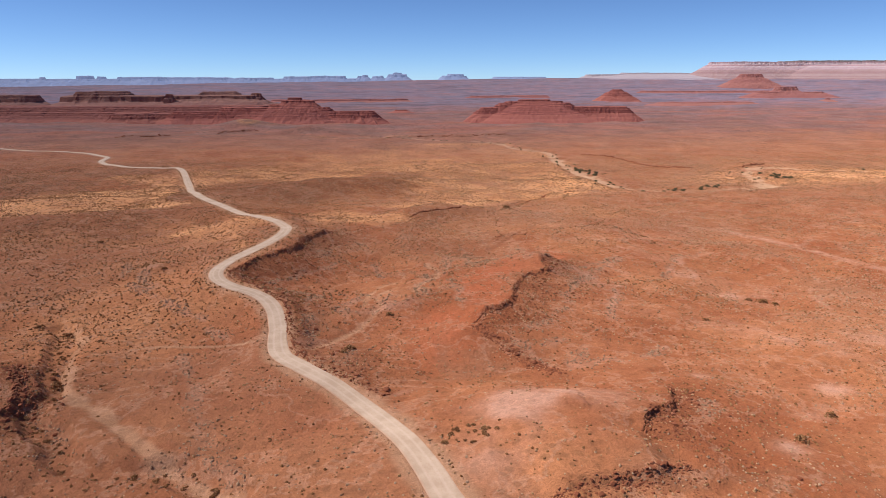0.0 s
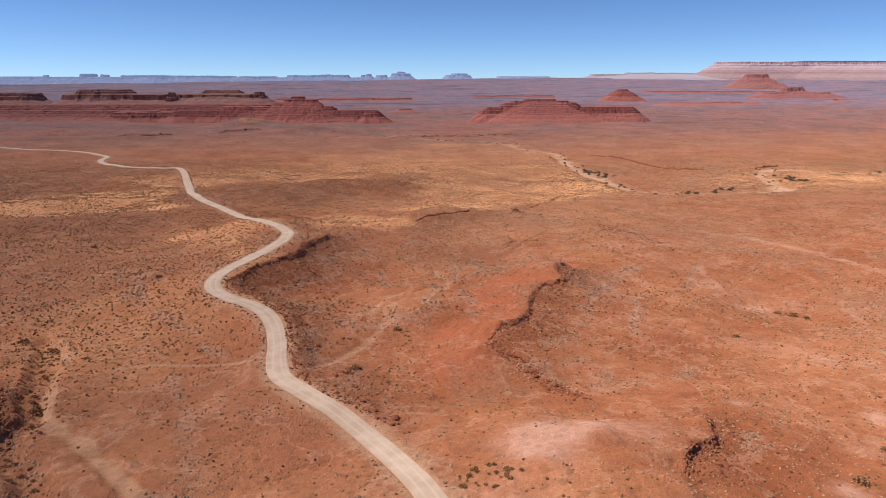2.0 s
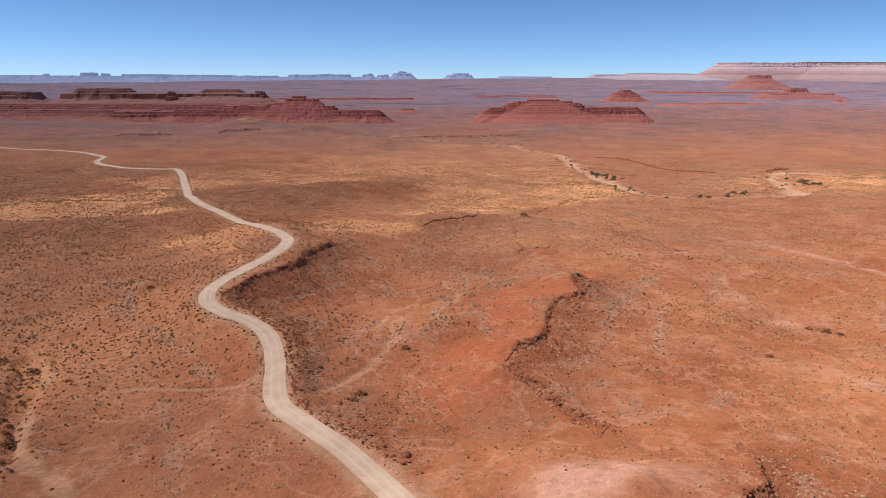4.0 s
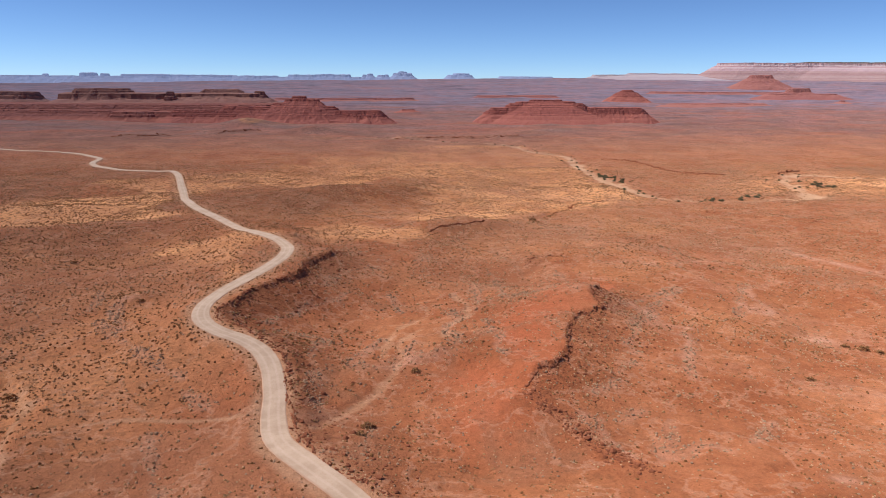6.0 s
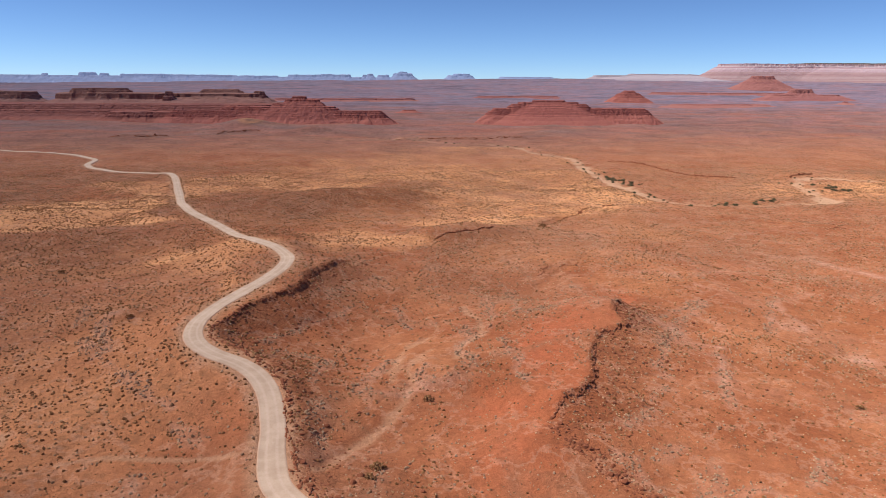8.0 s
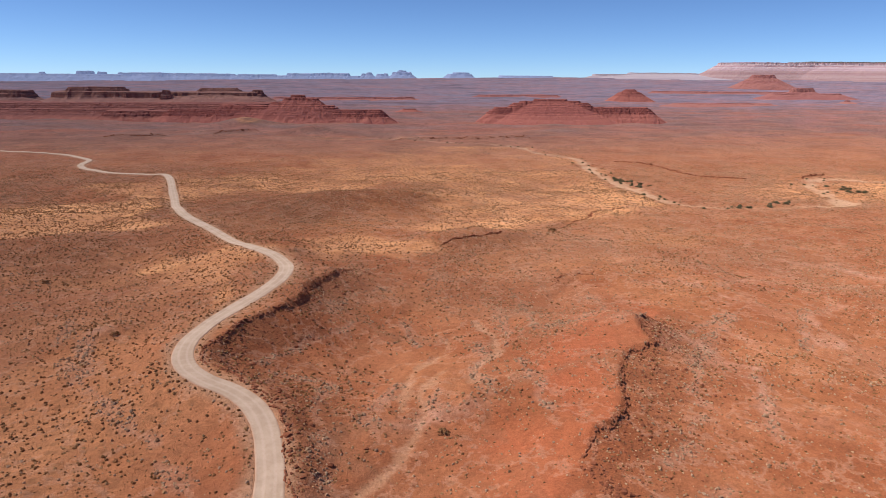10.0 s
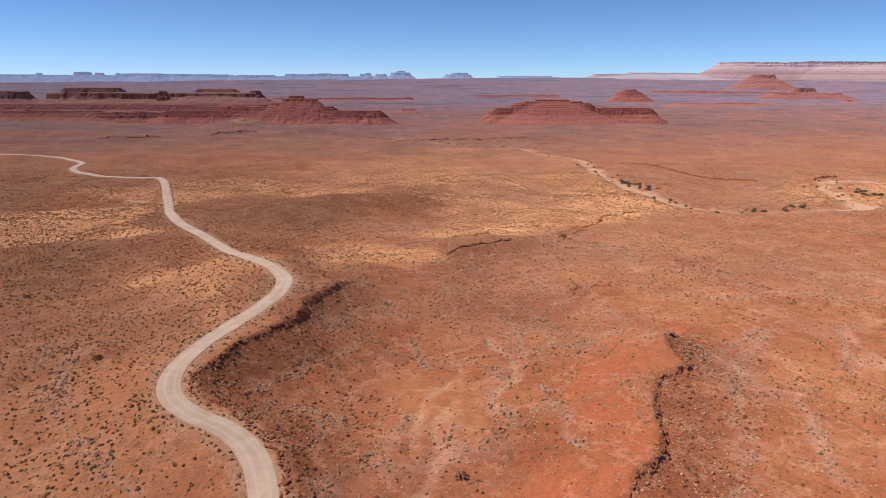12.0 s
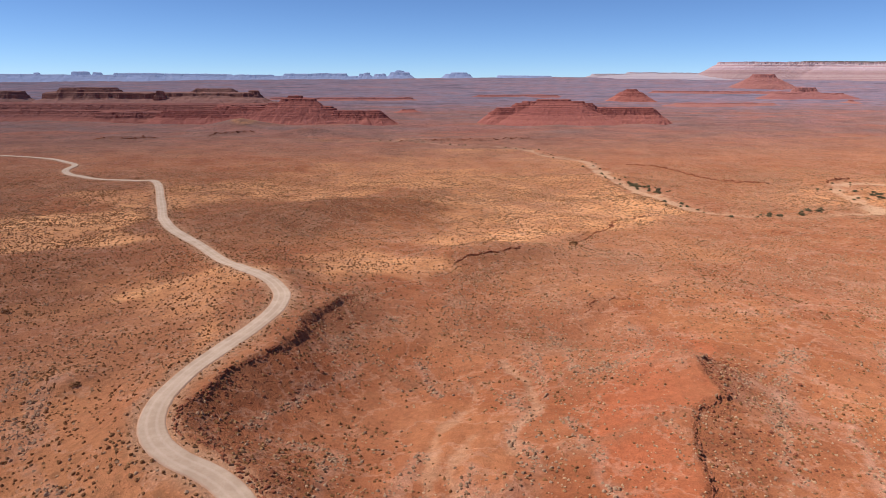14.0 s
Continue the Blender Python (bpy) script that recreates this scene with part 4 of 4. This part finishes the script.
def plant(first, spots, rng):
    at = np.array(spots, float)
    heights = ground(at[:, 0].copy(), at[:, 1].copy())
    for i, ((x, y, size), z) in enumerate(zip(spots, heights)):
        m = Matrix.Translation((x, y, z - 0.03)) @ Matrix.Rotation(rng.uniform(0, 6.28), 4, "Z") @ Matrix.Diagonal((size * rng.uniform(0.85, 1.2), size * rng.uniform(0.85, 1.2), size * rng.uniform(0.8, 1.1), 1))
        if i == 0:
            first.matrix_basis = m
        else:
            copy_thing(first, Matrix.Identity(4)).matrix_basis = m


def strewn(line, count, off, size, rng):
    """Spots along a line."""
    out = []
    for _ in range(count):
        i = rng.randrange(len(line) - 1)
        out.append((line[i][0] + rng.gauss(0, off), line[i][1] + rng.gauss(0, off), size * rng.uniform(0.6, 1.3)))
    return out


B = random.Random(11)
plant(bush("dark_bush", "dark grey-green desert bush on red soil", bush_parts(1, SAGE, 1.2), "lone desert bushes"),
      [(-56.4, 150.8, 1.5), (-74.4, 191.7, 1.2), (-66, 187, 1.3), (142.6, 190.5, 1.3), (144.5, 187, 1.2), (139, 193, 1.0), (84.2, 98.8, 1.1), (99, 109.3, 1.0), (108.3, 168.3, 1.0),
       (19.1, 180.2, 1.0), (7, 157, 1.1), (5.5, 153, 0.9), (-52, 238, 0.9), (106, 369, 1.6), (-90, 300, 1.0)] + strewn(GULLY[20:], 70, 1.8, 0.45, B), B)
plant(bush("gully_bush", "dark bush in the bed of a dry gully", bush_parts(2, SAGE, 1.3), "bushes along the dry gully"), strewn(GULLY_LEFT, 70, 1.3, 0.45, B), B)
plant(bush("green_bush", "green bush on the bank of a sandy wash", bush_parts(3, GREEN, 1.1), "bushes along the sandy wash"),
      [(219 + B.gauss(0, 3), 500 + i * 2.2, B.uniform(0.8, 1.9)) for i in range(26)] + [(357 + B.gauss(0, 4), 474 + B.gauss(0, 8), B.uniform(1.0, 2.0)) for i in range(12)]
      + [(268 + B.gauss(0, 10), 428 + B.gauss(0, 3), B.uniform(0.9, 1.6)) for i in range(14)] + strewn(WASH[120:], 50, 6.0, 1.2, B) + strewn(WASH[:100], 40, 6.0, 1.2, B), B)
plant(bush("clearing_bush", "small dark bush ringing a bare patch by the road", bush_parts(4, SAGE, 1.3), "bushes round a bare patch"),
      [(23.3 + 3.6 * math.cos(i * 0.3) + B.gauss(0, 0.8), 102.5 + 2.6 * math.sin(i * 0.3) + B.gauss(0, 0.7), B.uniform(0.25, 0.5)) for i in range(30)], B)

# ---- ledges of broken rock ----
def rock_meshes(count):
    out = []
    for i in range(count):
        rnd = random.Random(100 + i)
        bm = bmesh.new()
        for _ in range(13):
            p = Vector((rnd.uniform(-1, 1), rnd.uniform(-1, 1), rnd.uniform(-1, 1)))
            k = max(abs(p.x), abs(p.y), abs(p.z))
            bm.verts.new(p / k * rnd.uniform(0.8, 1.0))
        r = bmesh.ops.convex_hull(bm, input=bm.verts)
        bmesh.ops.delete(bm, geom=[g for g in r["geom_interior"] if isinstance(g, bmesh.types.BMVert)], context="VERTS")
        me = bpy.data.meshes.new("rock")
        bm.to_mesh(me)
        bm.free()
        me.materials.append(ROCK)
        out.append(me)
    return out


ROCKS = rock_meshes(12)


def ledge(name, label, line, step, size, rng, spread=0.7, t0=0.0, t1=1.0, shift=0.0):
    root = new(name)
    mid = line[len(line) // 2]
    root.location = (mid[0], mid[1], 0)
    tagged(root, label, "rock ledge")
    run = np.concatenate([[0], np.cumsum(np.hypot(*np.diff(line, axis=0).T))])
    total = run[-1]
    spots, s = [], t0 * total
    while s < t1 * total:
        i = min(int(np.searchsorted(run, s, "right")) - 1, len(line) - 2)
        a = (s - run[i]) / (run[i + 1] - run[i])
        p = line[i] * (1 - a) + line[i + 1] * a
        d = (line[i + 1] - line[i]) / (run[i + 1] - run[i])
        off = shift + rng.gauss(0, spread)
        spots.append((p[0] + d[1] * off, p[1] - d[0] * off, math.atan2(d[1], d[0])))
        s += step * rng.uniform(0.6, 1.4)
    spots = np.array(spots)
    # follow the same wander as the bench edge
    sx, sy = spots[:, 0], spots[:, 1]
    ex, ey = sx - fbm(sx, sy, 7.0, 3, 3) * 1.3, sy - fbm(sx, sy, 7.0, 3, 4) * 1.3
    heights = ground(ex, ey)
    for x, y, turn, z in zip(ex, ey, spots[:, 2], heights):
        k = size * rng.uniform(0.4, 1.25)
        ob = new("rock", ROCKS[rng.randrange(len(ROCKS))])
        ob.parent = root
        ob.location = (x - mid[0], y - mid[1], z + k * 0.1)
        ob.rotation_euler = (rng.uniform(-0.15, 0.15), rng.uniform(-0.15, 0.15), turn + rng.uniform(-0.3, 0.3))
        ob.scale = (k * rng.uniform(1.0, 2.0), k * rng.uniform(0.5, 0.9), k * rng.uniform(0.55, 0.95))
    return root


RNG = random.Random(3)
ledge("rock_ledge", "dark broken sandstone ledge beside the gravel road", LEDGE_ROAD, 0.42, 0.34, RNG, 0.35, 0.06, 0.99, 0.35)
ledge("rock_ledge", "jagged dark ledge at the edge of a red slope", LEDGE_RED, 0.4, 0.36, RNG, 0.2, 0.0, 0.97, 0.4)
ledge("rock_ledge", "short dark ledge of cracked sandstone blocks", LEDGE_NEAR, 0.24, 0.28, RNG, 0.45, 0.0, 1.0, 0.4)
ledge("rock_ledge", "short dark ledge of cracked sandstone blocks", LEDGE_FRONT, 0.24, 0.25, RNG, 0.5, 0.0, 1.0, 0.4)
ledge("rock_ledge", "purple-brown rock ledge above a dry gully", LEDGE_LEFT, 0.3, 0.5, RNG, 1.2, 0.0, 1.0, -0.4)
LEDGE_HILL = spline([(44, 331), (58, 336), (75, 344.5)], 2.0)
ledge("rock_ledge", "thin dark rock rib on a low hill", LEDGE_HILL, 0.8, 0.6, RNG, 0.4)
ledge("rock_ledge", "dark cut bank of a dry gully", GULLY_BANK, 0.6, 0.55, RNG, 0.5)
for line in FAR_SCARPS:
    ledge("rock_ledge", "dark eroded bank at the edge of a wash", line, 0.9, 0.9 if line[0][1] > 500 else 0.32, RNG, 0.35, 0.02, 0.98, -0.6)


def rubble():
    """Loose stones on the slopes under the ledges."""
    rng = np.random.RandomState(21)
    X, Y, S = [], [], []
    strip = spline([(39, 163), (42, 156.5), (45, 150), (48, 143), (52, 134)], 1.5)
    for line, n, far, side, big in ((LEDGE_ROAD, 3400, 11, -1, 0.13), (LEDGE_RED, 3000, 15, -1, 0.12), (LEDGE_NEAR, 2400, 10, -1, 0.10), (LEDGE_FRONT, 2000, 8, -1, 0.09), (LEDGE_LEFT, 600, 7, 1, 0.17), (strip, 1100, 3.0, 0, 0.13)):
        i = rng.randint(0, len(line) - 1, n)
        a = rng.rand(n)[:, None]
        p = line[i] * (1 - a) + line[i + 1] * a
        d = line[i + 1] - line[i]
        d = d / np.hypot(*d.T)[:, None]
        off = rng.exponential(far * 0.45, n) * side if side else rng.normal(0, far * 0.5, n)
        X.append(p[:, 0] - d[:, 1] * off)
        Y.append(p[:, 1] + d[:, 0] * off)
        S.append(big * (0.4 + rng.exponential(0.7, n)))
    x, y, s = np.concatenate(X), np.concatenate(Y), np.minimum(np.concatenate(S), 0.8)
    ok = near(x, y, ROAD_LINE, 14.0)[0] > 3.0
    x, y, s = x[ok], y[ok], s[ok]
    clumps("rubble", x, y, ground(x, y), s, s * 0.9, ROCK, "loose dark red stones under the ledges", "stones", rng, dome(5, [(1.0, 0.0), (0.8, 0.7)]))


rubble()
